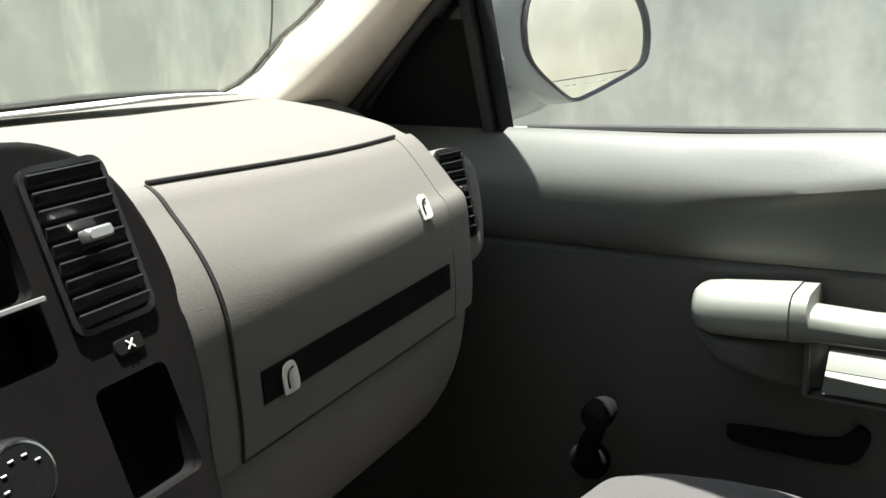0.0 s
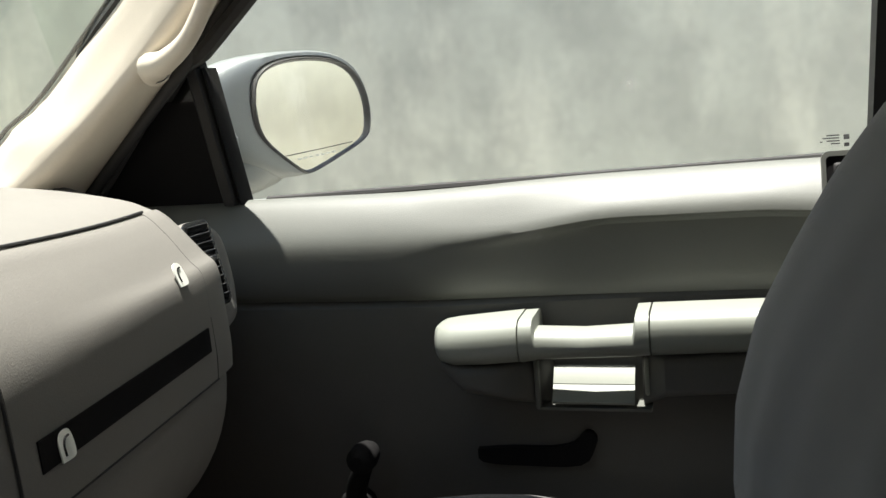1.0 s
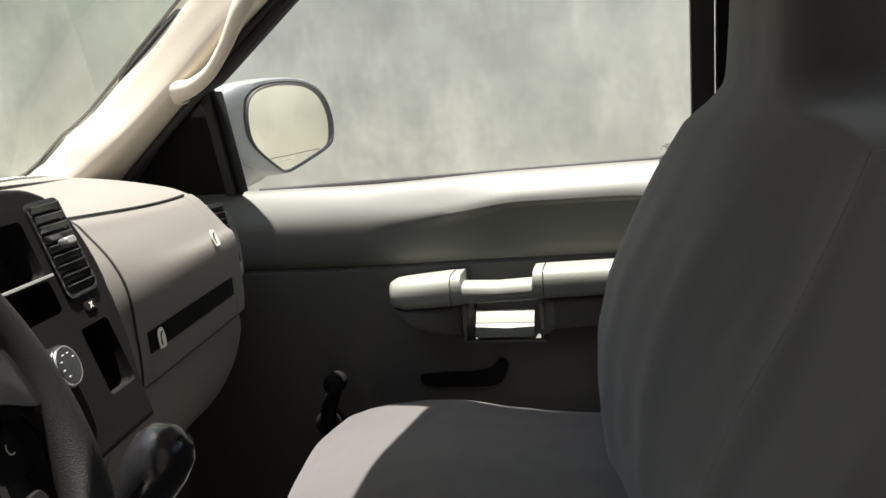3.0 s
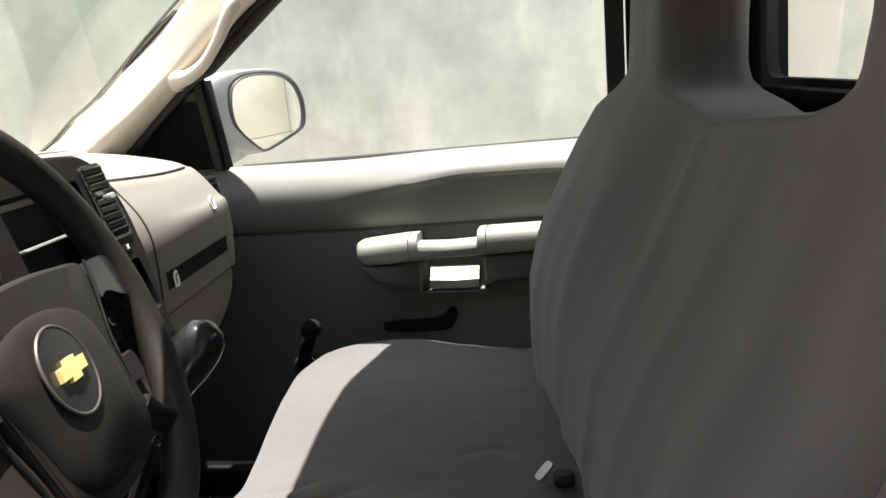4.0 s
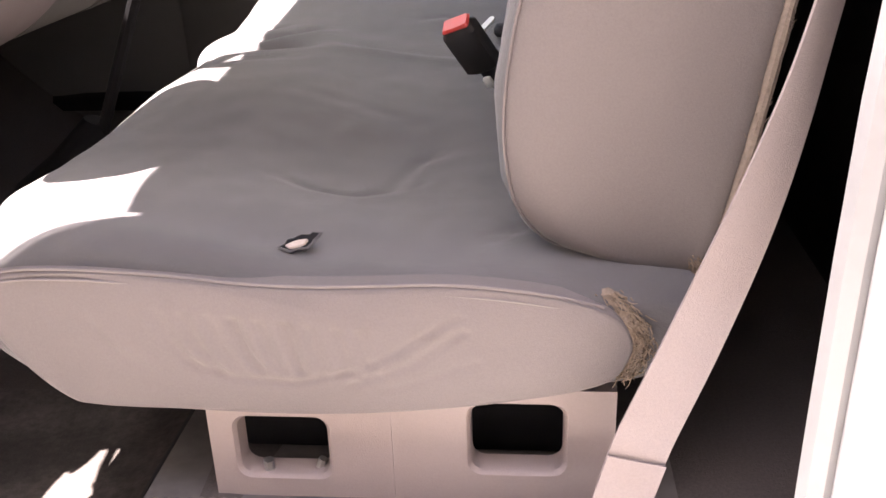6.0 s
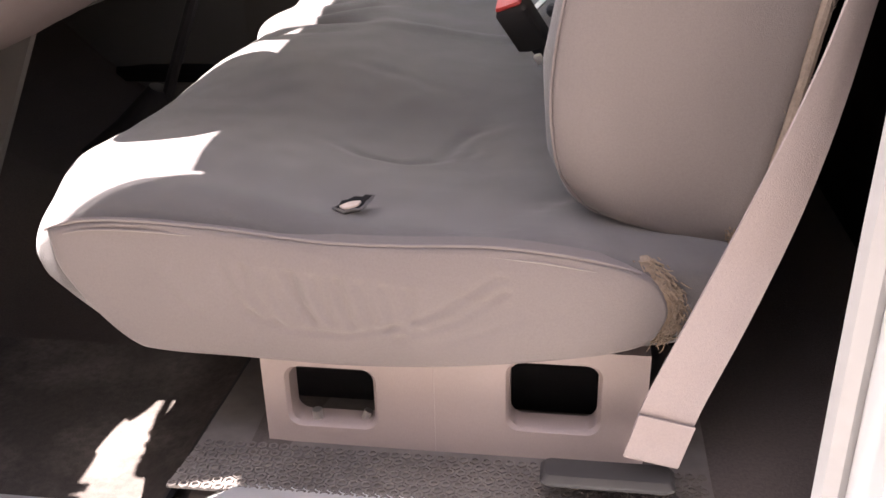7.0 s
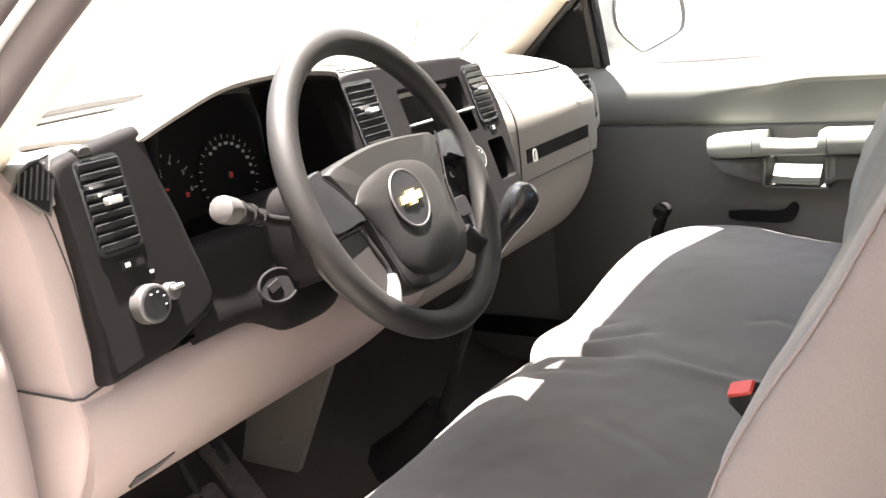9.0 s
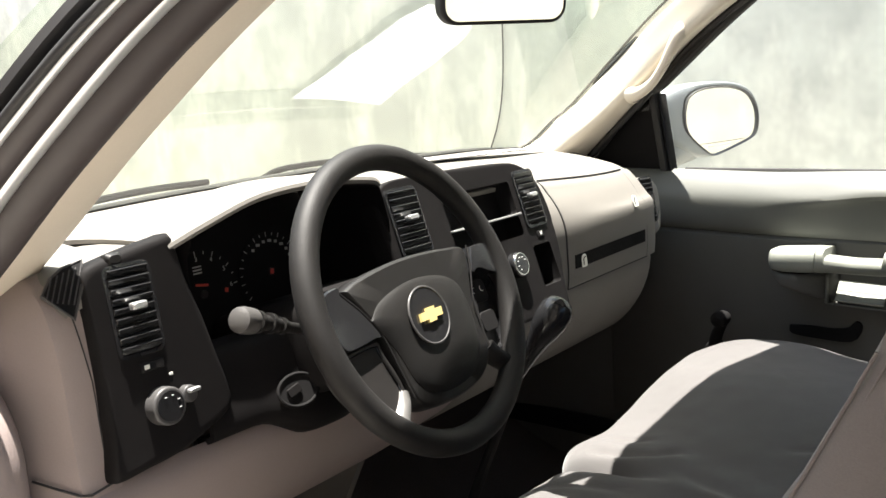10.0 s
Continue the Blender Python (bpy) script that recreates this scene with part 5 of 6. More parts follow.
    # lower spokes, the one by the door worn to the metal
    def spoke(name, path, r0, r1, material, label=""):
        line = curve(path, 6, False)
        part(name, tube([m @ Vector((x, y, -0.005 + 0.004 * i / len(line))) for i, (x, y) in enumerate(line)], [r0 + (r1 - r0) * i / (len(line) - 1) for i in range(len(line))], 12, flat=0.7), material, w, label)
    spoke("lower_spoke", [(-0.086, -0.096), (-0.094, -0.110), (-0.110, -0.126), (-0.126, -0.138)], 0.0085, 0.0135, WORN, "lower spoke worn to bright metal")
    spoke("lower_spoke", [(0.098, -0.092), (0.108, -0.108), (0.124, -0.122), (0.140, -0.132)], 0.014, 0.0135, HUBGREY)
    part("rim_clip", plate([(0.152 + 0.0045 * math.cos(k * math.tau / 12), -0.098 + 0.0045 * math.sin(k * math.tau / 12)) for k in range(12)], 0.004, m @ Matrix.Translation((0, 0, -0.006)), 0.001), SATIN, w)
    m = m @ Matrix.Translation((-0.016, -0.026, 0.011))
    ring = [m @ Vector((0.036 * math.cos(k * math.tau / 32), 0.036 * math.sin(k * math.tau / 32) + 0.002, 0.0085)) for k in range(32)]
    part("badge_ring", tube(ring, 0.0015, 8, True), STALKGREY, w)
    part("badge_field", plate([(0.035 * math.cos(k * math.tau / 32), 0.035 * math.sin(k * math.tau / 32) + 0.002) for k in range(32)], 0.003, m @ Matrix.Translation((0, 0, 0.006))), GLOSS, w)
    cross = [(-0.022, -0.005), (-0.008, -0.005), (-0.009, -0.009), (0.006, -0.009), (0.007, -0.005), (0.020, -0.005), (0.022, 0.005), (0.008, 0.005), (0.009, 0.009), (-0.006, 0.009), (-0.007, 0.005), (-0.020, 0.005)]
    part("badge", plate([(x, y + 0.002) for x, y in cross], 0.004, m @ Matrix.Translation((0, 0, 0.009))), GOLD, w, "gold coloured badge shape")


steering_wheel()


# ---- gear lever, pedals ----
def gear_lever():
    g = thing("gear_lever", (-0.16, -0.10, 0.83), "black floor gear lever with a pear-shaped knob", "gear lever")
    top = Vector((0.006, -0.100, 1.29))
    low = Vector((-0.055, -0.11, 1.19))
    d = (top - low).normalized()
    part("lever", tube(smooth([(-0.22, -0.10, 0.80), (-0.16, -0.105, 0.95), tuple(low)], 5), 0.009, 8), BLACK, g)
    pts = [low + d * k for k in (-0.01, 0.01, 0.04, 0.065, 0.085, 0.105, 0.122, 0.134, 0.14)]
    part("knob", tube(pts, [0.010, 0.011, 0.0135, 0.0185, 0.0240, 0.0265, 0.0250, 0.0180, 0.005], 20), GLOSS, g, "glossy black knob")
    part("boot", tube([(-0.24, -0.10, 0.80), (-0.215, -0.10, 0.86), (-0.185, -0.103, 0.93)], [0.09, 0.05, 0.016], 12), BLACK, g)


gear_lever()


def pedal(name, x, y, z, w, h, label):
    p = thing(name, (x, y, z), label, "pedal", "pedals")
    m = facing((x, y, z), (0.75, 0, 0.66))
    part("pad", plate(rrect(w, h, 0.012), 0.014, m, 0.005), MATRUB, p)
    for k in range(4):
        part("rib", block((0, -h * 0.36 + h * 0.24 * k, 0.015), (w * 0.8, 0.006, 0.004), 0.0015, m), MATRUB, p)
    part("arm", tube(smooth([(x - 0.005, y, z + 0.01), (x - 0.06, y + 0.01, z + 0.12), (x - 0.05, y + 0.02, z + 0.32)], 4), 0.011, 8), RUBBER, p)


pedal("clutch_pedal", -0.50, -0.50, 0.795, 0.075, 0.065, "worn rubber clutch pedal pad on a steel arm")
pedal("brake_pedal", -0.50, -0.36, 0.80, 0.085, 0.065, "worn rubber brake pedal pad on a steel arm")
pedal("accelerator_pedal", -0.52, -0.27, 0.81, 0.05, 0.15, "long rubber accelerator pedal")
post = thing("centre_support", (-0.42, -0.12, 0.72), "beige-grey side panel below the centre stack", "panel")
# darker dash plastic, not the bolster's, stands for the shadow on this panel
part("panel", rings(bmesh.new(), [[(-0.30, y, 1.06), (-0.48, y, 1.06), (-0.56, y, 0.80), (-0.43, y, 0.80)] for y in (-0.20, -0.185)]), DASH, post)
for z in (0.86, 1.0):
    part("screw", tube([(-0.45, -0.20, z), (-0.45, -0.206, z)], 0.006, 8), STEEL, post)


# ---- bench seat ----
def cushion_ring(y, top, front, crown, sag=0.0):
    """The outline of the cushion at one place across the cab: front, top, back, underside."""
    f, o = front, ease(-y, 0.45, 0.70)
    pts = [(f + 0.086, 0.846 + 0.022 * o), (f + 0.036 + 0.022 * o, 0.866 + 0.026 * o), (f + 0.006 + 0.020 * o, 0.905 + 0.018 * o), (f + 0.006 * o, 0.950), (f + 0.008, top - 0.026), (f + 0.042, top - 0.004), (f + 0.10, top + crown), (f + 0.19, top + crown - sag * 0.5), (f + 0.30, top + crown - 0.016 - sag), (f + 0.40, top - 0.022 - sag * 0.8), (f + 0.48, top - 0.026 - sag * 0.2), (0.56, top - 0.033), (0.575, 0.95), (0.55, 0.905), (0.47, 0.888), (0.36, 0.870 + 0.004 * o), (0.20, 0.850 + 0.018 * o)]
    return [Vector((x, y, z)) for x, z in pts]


def bench_seat():
    s = thing("bench_seat", (0.30, -0.03, 0.79), "grey cloth bench seat with high backrests, worn and sagging", "bench seat")

    def near(x, y, line):
        best = 9.0
        for (ax, ay), (bx, by) in zip(line, line[1:]):
            dx, dy = bx - ax, by - ay
            t = min(1.0, max(0.0, ((x - ax) * dx + (y - ay) * dy) / (dx * dx + dy * dy)))
            best = min(best, math.hypot(x - ax - t * dx, y - ay - t * dy))
        return best

    # folds in the cloth: a line, the depth of its groove and its reach
    FOLDS = (([(0.180, -0.462), (0.222, -0.484), (0.266, -0.492), (0.297, -0.463), (0.306, -0.405), (0.318, -0.372), (0.342, -0.350)], 0.0050, 0.0095),
             ([(0.318, -0.47), (0.330, -0.435), (0.326, -0.40)], 0.0030, 0.008),
             ([(0.13, -0.20), (0.22, -0.225), (0.30, -0.265)], 0.0022, 0.014),
             ([(0.410, -0.635), (0.428, -0.620), (0.440, -0.596)], 0.0055, 0.010),
             ([(-0.035, 0.052), (0.03, 0.050), (0.085, 0.070), (0.13, 0.11)], 0.007, 0.011),
             ([(-0.03, 0.10), (0.03, 0.105), (0.075, 0.13)], 0.004, 0.010),
             ([(0.24, 0.20), (0.30, 0.235), (0.345, 0.22)], 0.0028, 0.010),
             ([(-0.03, -0.10), (0.04, -0.075), (0.11, -0.06)], 0.0035, 0.014))

    def wrinkle(x, y):
        w = 0.0032 * noise.noise(Vector((x * 8, y * 7, 1.7))) + 0.0011 * noise.noise(Vector((x * 30, y * 22, 4.1)))
        for line, h, r in FOLDS:
            if not (min(p[0] for p in line) - 0.05 < x < max(p[0] for p in line) + 0.05 and min(p[1] for p in line) - 0.05 < y < max(p[1] for p in line) + 0.05):
                continue
            fade = min(1.0, min(math.hypot(x - p[0], y - p[1]) for p in (line[0], line[-1])) / 0.035)
            w += fade * (0.35 * h * math.exp(-((near(x - 0.010, y + 0.014, line)) / (r * 2.0)) ** 2) - h * math.exp(-((near(x, y, line)) / r) ** 2))
        return w

    # one long cushion, its cloth drawn in where the two halves meet
    def top(y):
        d = 1.003 - 0.010 * math.exp(-((y + 0.40) / 0.16) ** 2) + 0.006 * math.exp(-((y + 0.60) / 0.08) ** 2)
        p = 1.011 + 0.042 * ease(y, 0.08, 0.45)
        return d + (p - d) * ease(y, -0.10, 0.10)

    def front(y):
        f = -0.062 - 0.018 * ease(-y, 0.05, 0.30) + 0.046 * ease(-y, 0.52, 0.73) - 0.010 * math.exp(-((y + 0.14) / 0.08) ** 2) - 0.026 * math.exp(-((y - 0.085) / 0.055) ** 2) + 0.03 * ease(y, 0.5, 0.7)
        return f + 0.050 * math.exp(-((y - 0.004) / 0.020) ** 2)

    def sag(y):
        return 0.022 * math.exp(-((y + 0.42) / 0.17) ** 2) + 0.012 * ease(-y, 0.5, 0.66)

    y0, y1, n, loops = -0.727, 0.70, 400, []
    for i in range(n + 1):
        t = i / n
        y = y0 + (y1 - y0) * (t - 0.05 * math.sin(math.tau * t) / math.tau * 2)
        k = min(1.0, (y - y0) / 0.05, (y1 - y) / 0.07)
        k = math.sqrt(max(0.0, 1 - (1 - k) ** 2))
        low, drawn = (0.80 if y < 0 else 0.62), (0.965 if y < 0 else 0.945)
        out = []
        for q in cushion_ring(y, top(y), front(y), 0.006, sag(y)):
            lift = q.z - 0.90
            if lift > 0:
                q.z = 0.90 + lift * (low + (1 - low) * k)
            q.x = 0.27 + (q.x - 0.27) * (drawn + (1 - drawn) * k)
            out.append(q)
        loop = smooth(out + out[:1], 22)[:-1]
        for q in loop:
            if q.z > 0.94:
                dip = 0.036 * math.exp(-((y - 0.006) / 0.018) ** 2) * ease(0.16 - q.x, 0.0, 0.2) + 0.005 * math.exp(-((y - 0.02) / 0.03) ** 2) * ease(0.50 - q.x, 0.0, 0.3)
                q.z += (wrinkle(q.x, y) * k - dip) * min(1.0, (q.z - 0.94) / 0.02)
        loops.append(loop)
    part("cushion", rings(bmesh.new(), loops), FABRIC, s, "long sagging cushion in grey cloth", sharp=70)

    # side cover of the cushion, with its piped seam
    edge = [(-0.008, 0.981), (0.028, 0.990), (0.08, 0.992), (0.15, 0.988), (0.205, 0.982), (0.25, 0.979), (0.30, 0.979), (0.38, 0.981), (0.45, 0.974), (0.500, 0.961), (0.518, 0.942), (0.519, 0.920), (0.499, 0.896), (0.43, 0.879), (0.34, 0.867), (0.25, 0.862), (0.145, 0.865), (0.078, 0.867), (0.052, 0.874), (0.022, 0.903), (-0.003, 0.943)]
    ring = [Vector((x, 0, z)) for x, z in edge]
    ring = smooth(ring + ring[:1], 8)[:-1]
    cx, cz = 0.44, 0.925
    loops = []
    CREASES = [([(0.150 + 0.020 * k, 0.958 - 0.002 * k), (0.158 + 0.020 * k, 0.932 - 0.003 * k), (0.178 + 0.0165 * k, 0.908 - 0.0012 * abs(k - 4) + 0.002)], 0.0030 - 0.0003 * abs(k - 4) + 0.0008 * math.sin(2.7 * k)) for k in range(9)]
    CREASES += [([(0.17, 0.914), (0.205, 0.900), (0.255, 0.897), (0.305, 0.909), (0.35, 0.935), (0.385, 0.958)], 0.0022), ([(0.30, 0.896), (0.35, 0.917), (0.39, 0.945)], 0.002), ([(0.09, 0.95), (0.105, 0.925), (0.13, 0.91)], 0.0012), ([(0.33, 0.892), (0.40, 0.918)], 0.001)]
    side_at = ((1.0, -0.713), (1.0, -0.727), (0.985, -0.7335)) + tuple((0.97 - 0.95 * i / 110, -0.7355 - 0.006 * (1 - (1 - i / 110) ** 3)) for i in range(111))
    for k, y in side_at:
        loop = []
        for p in ring:
            x, z = cx + (p.x - cx) * k, cz + (p.z - cz) * k
            dent = 0.0035 * noise.noise(Vector((x * 11, z * 14, 2.2)))
            if 0.06 < x < 0.42:
                dent += sum(h * (0.5 * math.exp(-(near(x - 0.007, z - 0.003, line) / 0.008) ** 2) - math.exp(-(near(x, z, line) / 0.0042) ** 2)) for line, h in CREASES)
            loop.append((x, y - dent * ease(1 - k, 0.02, 0.08), z))
        loops.append(loop)
    part("cushion_side", rings(bmesh.new(), loops), FABRIC_SIDE, s, "worn beige-grey side cover with creases", sharp=60)
    seam = smooth([(-0.009, -0.7285, 0.979), (0.028, -0.7325, 0.9905), (0.08, -0.733, 0.9925), (0.15, -0.733, 0.9885), (0.205, -0.733, 0.9825), (0.25, -0.733, 0.9795), (0.30, -0.733, 0.9795), (0.38, -0.733, 0.9815), (0.45, -0.733, 0.9745), (0.497, -0.731, 0.963)], 6)
    part("seam_piping", tube(seam, 0.0014, 6), THREAD, s)
    part("seam_stitch", tube([p + Vector((0, -0.0035, -0.0075)) for p in seam[3:-2]], 0.0011, 6), THREAD, s)
    # burst foam spot on the bolster
    hm = facing((0.251, -0.672, 0.9865), (0, -0.35, 1)) @ Matrix.Rotation(radians(24), 4, "Z")
    torn = ((0.019, 0.004), (0.013, 0.0075), (0.010, 0.0055), (0.004, 0.0085), (-0.003, 0.0065), (-0.008, 0.007), (-0.011, 0.003), (-0.016, 0.001), (-0.012, -0.003), (-0.009, -0.0065), (-0.002, -0.0055), (0.004, -0.008), (0.009, -0.005), (0.012, -0.001))
    hole = part("torn_spot", plate(list(torn), 0.004, hm), BLACK, s, "torn hole in the cloth")
    part("torn_lip", tube([hm @ Vector((x * 1.06, y * 1.1, 0.003)) for x, y in torn], 0.0014, 6, True), FABRIC, hole)
    part("bare_foam", plate([(-0.002 + 0.0095 * math.cos(k * math.tau / 14) * (1 + 0.15 * math.sin(2.3 * k)), -0.002 + 0.0040 * math.sin(k * math.tau / 14)) for k in range(14)], 0.003, hm @ Matrix.Translation((0, 0, 0.003)), 0.0015), FOAM, hole)

    # backrests that run up into tall head restraints under one cover
    FRONT = ((0.950, 0.470, 0.468), (0.985, 0.442, 0.438), (1.02, 0.425, 0.422), (1.10, 0.418, 0.417), (1.19, 0.424, 0.433), (1.27, 0.446, 0.470), (1.34, 0.478, 0.512), (1.41, 0.512, 0.545), (1.465, 0.540, 0.568), (1.50, 0.556, 0.578), (1.55, 0.560, 0.580), (1.65, 0.566, 0.586), (1.75, 0.582, 0.598), (1.80, 0.600, 0.612), (1.822, 0.625, 0.630))
    REAR = ((0.950, 0.585), (1.02, 0.615), (1.16, 0.642), (1.32, 0.668), (1.44, 0.684), (1.50, 0.682), (1.60, 0.688), (1.75, 0.703), (1.80, 0.695), (1.822, 0.665))

    def along(table, z, col=1):
        for p, q in zip(table, table[1:]):
            if z <= q[0]:
                t = (z - p[0]) / (q[0] - p[0])
                return p[col] + (q[col] - p[col]) * max(0.0, t)
        return table[-1][col]

    def pleat(y, z):
        drift = 0.10 * (z - 1.2)
        w = 0.0055 * sum(math.exp(-((y - c - drift * f) / r) ** 2) for c, r, f in ((0.46, 0.034, -0.6), (0.24, 0.036, 0.7), (-0.02, 0.030, 0.9), (-0.22, 0.034, 0.3), (-0.42, 0.034, 0.6)))
        return w * ease(1.52 - z, 0.0, 0.2) + 0.004 * noise.noise(Vector((y * 9, z * 3.2, 7.7))) + 0.0018 * noise.noise(Vector((y * 26, z * 9, 2.7)))

    def back(name, label, outer, inner, r_out, side, bolster):
        loops, levels = [], spread([(0, 0, z) for z in (0.950, 1.2, 1.45, 1.6, 1.822)], 74)
        for z in [q.z for q in levels]:
            a, b = along(outer, z), along(inner, z)
            head = ease(z, 1.475, 1.535)
            cols, front, rear = 46, [], []
            for i in range(cols + 1):
                u = 0.5 - 0.5 * math.cos(math.pi * i / cols)
                y = a + (b - a) * u
                ko = min(1.0, abs(y - a) / (r_out * (1 - 0.35 * head)))
                ki = min(1.0, abs(y - b) / (0.014 + 0.045 * head))
                ko, ki = (math.sqrt(max(0.0, 1 - (1 - k) ** 2)) for k in (ko, ki))
                k = ko * ((1 - head) + head * ki)
                t = ease(y, 0.0, 0.28)
                xf = along(FRONT, z, 2) * (1 - t) + along(FRONT, z, 1) * t - bolster(y) * (1 - head) - pleat(y, z)
                xr = along(REAR, z)
                mid = xf + (xr - xf) * 0.56
                front.append(Vector((mid + (xf - mid) * (0.16 + 0.84 * k), y, z)))
                rear.append(Vector((mid + (xr - mid) * (0.30 + 0.70 * k), y, z)))
            loops.append(front + rear[::-1])
        part(name, rings(bmesh.new(), loops), FABRIC, s, label, sharp=65)

    back("driver_backrest", "driver backrest and head restraint in grey cloth", ((0.95, -0.668), (1.40, -0.668), (1.46, -0.664), (1.50, -0.658), (1.56, -0.650), (1.76, -0.645), (1.80, -0.62), (1.822, -0.57)), ((0.95, -0.0005), (1.484, -0.0005), (1.490, -0.09), (1.497, -0.22), (1.508, -0.335), (1.53, -0.375), (1.58, -0.395), (1.76, -0.405), (1.80, -0.43), (1.822, -0.48)), 0.07, -1, lambda y: 0.006 * math.exp(-((y + 0.58) / 0.07) ** 2))
    back("passenger_backrest", "passenger backrest and head restraint in grey cloth", ((0.95, 0.665), (1.00, 0.680), (1.29, 0.685), (1.35, 0.672), (1.41, 0.645), (1.46, 0.612), (1.50, 0.584), (1.54, 0.566), (1.60, 0.556), (1.75, 0.548), (1.80, 0.52), (1.822, 0.46)), ((0.95, 0.0005), (1.484, 0.0005), (1.492, 0.06), (1.500, 0.13), (1.512, 0.185), (1.54, 0.206), (1.60, 0.214), (1.76, 0.220), (1.80, 0.245), (1.822, 0.30)), 0.09, 1, lambda y: 0.010 * math.exp(-((y - 0.54) / 0.09) ** 2) + 0.034 * ease(y, 0.05, 0.5))
    # driver backrest side: vinyl cover, piping, frayed foam edge
    front_edge = smooth([(0.556, 0, 0.957), (0.521, 0, 0.965), (0.483, 0, 0.979), (0.454, 0, 0.990), (0.436, 0, 1.008), (0.424, 0, 1.035), (0.419, 0, 1.10), (0.434, 0, 1.19), (0.470, 0, 1.27), (0.511, 0, 1.34), (0.545, 0, 1.41), (0.570, 0, 1.465), (0.582, 0, 1.53), (0.590, 0, 1.64), (0.604, 0, 1.76), (0.622, 0, 1.79), (0.645, 0, 1.80)], 5)
    rear_edge = smooth([(0.562, 0, 0.957), (0.586, 0, 0.974), (0.608, 0, 1.06), (0.626, 0, 1.16), (0.643, 0, 1.28), (0.663, 0, 1.40), (0.672, 0, 1.54), (0.680, 0, 1.68), (0.672, 0, 1.78), (0.650, 0, 1.80)], 5)
    front_edge, rear_edge = ([(q.z, q.x) for q in e] for e in (front_edge, rear_edge))
    rows = []
    for n in range(61):
        z = 0.9575 + 0.842 * (0.5 - 0.5 * math.cos(math.pi * n / 60))
        a, b = along(front_edge, z), along(rear_edge, z)
        lid = min(1.0, (z - 0.957) / 0.03, (1.80 - z) / 0.05)
        row = []
        for i in range(19):
            x = a + (b - a) * (0.5 - 0.5 * math.cos(math.pi * i / 18))
            k = min(1.0, (x - a) / 0.05, 1.0)
            k = min(k, (b - x) / 0.02, lid)
            crown = math.sqrt(max(0.0, 1 - (1 - k) ** 2))
            puff = 0.002 * noise.noise(Vector((x * 14, z * 7, 3.1)))
            row.append(Vector((x, -0.660 - (0.022 + puff) * crown + 0.020 * ease(z, 1.42, 1.56), z)))
        rows.append(row)
    part("backrest_side", sheet(rows, 0.03, (0, 1, 0)), FABRIC_SIDE, s, "beige-grey vinyl side of the driver backrest", sharp=60)
    for d, r in ((0.0, 0.0014), (0.009, 0.0007)):
        line = [Vector((x + d, -0.667 - d * 0.45, z)) for x, z in ((0.521, 0.966), (0.484, 0.980), (0.455, 0.991), (0.437, 1.009), (0.425, 1.036), (0.420, 1.10), (0.435, 1.19), (0.471, 1.27), (0.512, 1.34), (0.546, 1.41), (0.571, 1.465))]
        part("seam_piping", tube(smooth(line, 4), r, 6), FABRIC_SIDE, s)
    rng = random.Random(4)
    def fibres(path, n, spread_, length, r, name, label="", material=JUTE):
        """A worn edge: many short loose fibres lying along a line."""
        line = spread(path, n)
        bm = bmesh.new()
        for k in range(n):
            a = line[k] + Vector((rng.gauss(0, spread_), rng.gauss(0, spread_ * 0.6), rng.gauss(0, spread_)))
            way = (line[k + 1] - line[k]).normalized() * length + Vector((rng.gauss(0, 0.5), rng.gauss(0, 0.4), rng.gauss(0, 0.4))) * length
            mid = a + way * 0.5 + Vector((rng.gauss(0, 0.15), rng.gauss(0, 0.15), 0)) * length
            tube([a, mid, a + way], [r, r * 0.9, r * 0.4], 4, bm=bm)
        tagged(part(name, bm, material, s, label), kind="stuff")

    edge_line = [Vector((0.584, -0.680, 0.970)), Vector((0.606, -0.682, 1.08)), Vector((0.634, -0.681, 1.26)), Vector((0.655, -0.677, 1.40))]
    part("frayed_edge", tube(spread(edge_line, 40), [0.0044 + 0.0003 * math.sin(k * 1.9) + rng.uniform(0, 0.0005) for k in range(41)], 9), CORD, s, "frayed brown-grey cord edge")
    fibres(edge_line, 620, 0.0020, 0.0042, 0.0005, "frayed_cord", "", CORD)
    part("foam_lump", tube(smooth([(0.494, -0.710, 0.966), (0.505, -0.716, 0.957), (0.515, -0.720, 0.944), (0.519, -0.722, 0.925), (0.509, -0.721, 0.905), (0.494, -0.718, 0.895)], 4), [0.004 + 0.0080 * math.sin(math.pi * (k / 20) ** 0.7) + rng.uniform(0, 0.0012) for k in range(21)], 10), JUTE, s, "torn lump of yellow foam")
    fibres([(0.502, -0.722, 0.968), (0.515, -0.726, 0.958), (0.525, -0.730, 0.943), (0.527, -0.731, 0.925), (0.515, -0.729, 0.903)], 900, 0.0034, 0.0045, 0.0006, "frayed_foam", "torn yellow foam at the cushion corner")
    fibres([(0.566, -0.676, 0.985), (0.574, -0.680, 0.972), (0.582, -0.678, 0.962)], 260, 0.0026, 0.005, 0.0007, "frayed_foam")
    # plinth under the driver cushion with two openings
    def grown(points, cx, cz, x0, x1, z0, z1):
        return [(min(x1, max(x0, cx + (p[0] - cx) * 9)), min(z1, max(z0, cz + (p[1] - cz) * 9))) for p in points]

    for n, (x0, x1, hx0, hx1, hz0, hz1, zb) in enumerate(((0.166, 0.325, 0.190, 0.269, 0.785, 0.845, 0.762), (0.3252, 0.512, 0.392, 0.470, 0.795, 0.862, 0.762))):
        mx, mz = (hx0 + hx1) / 2, (hz0 + hz1) / 2
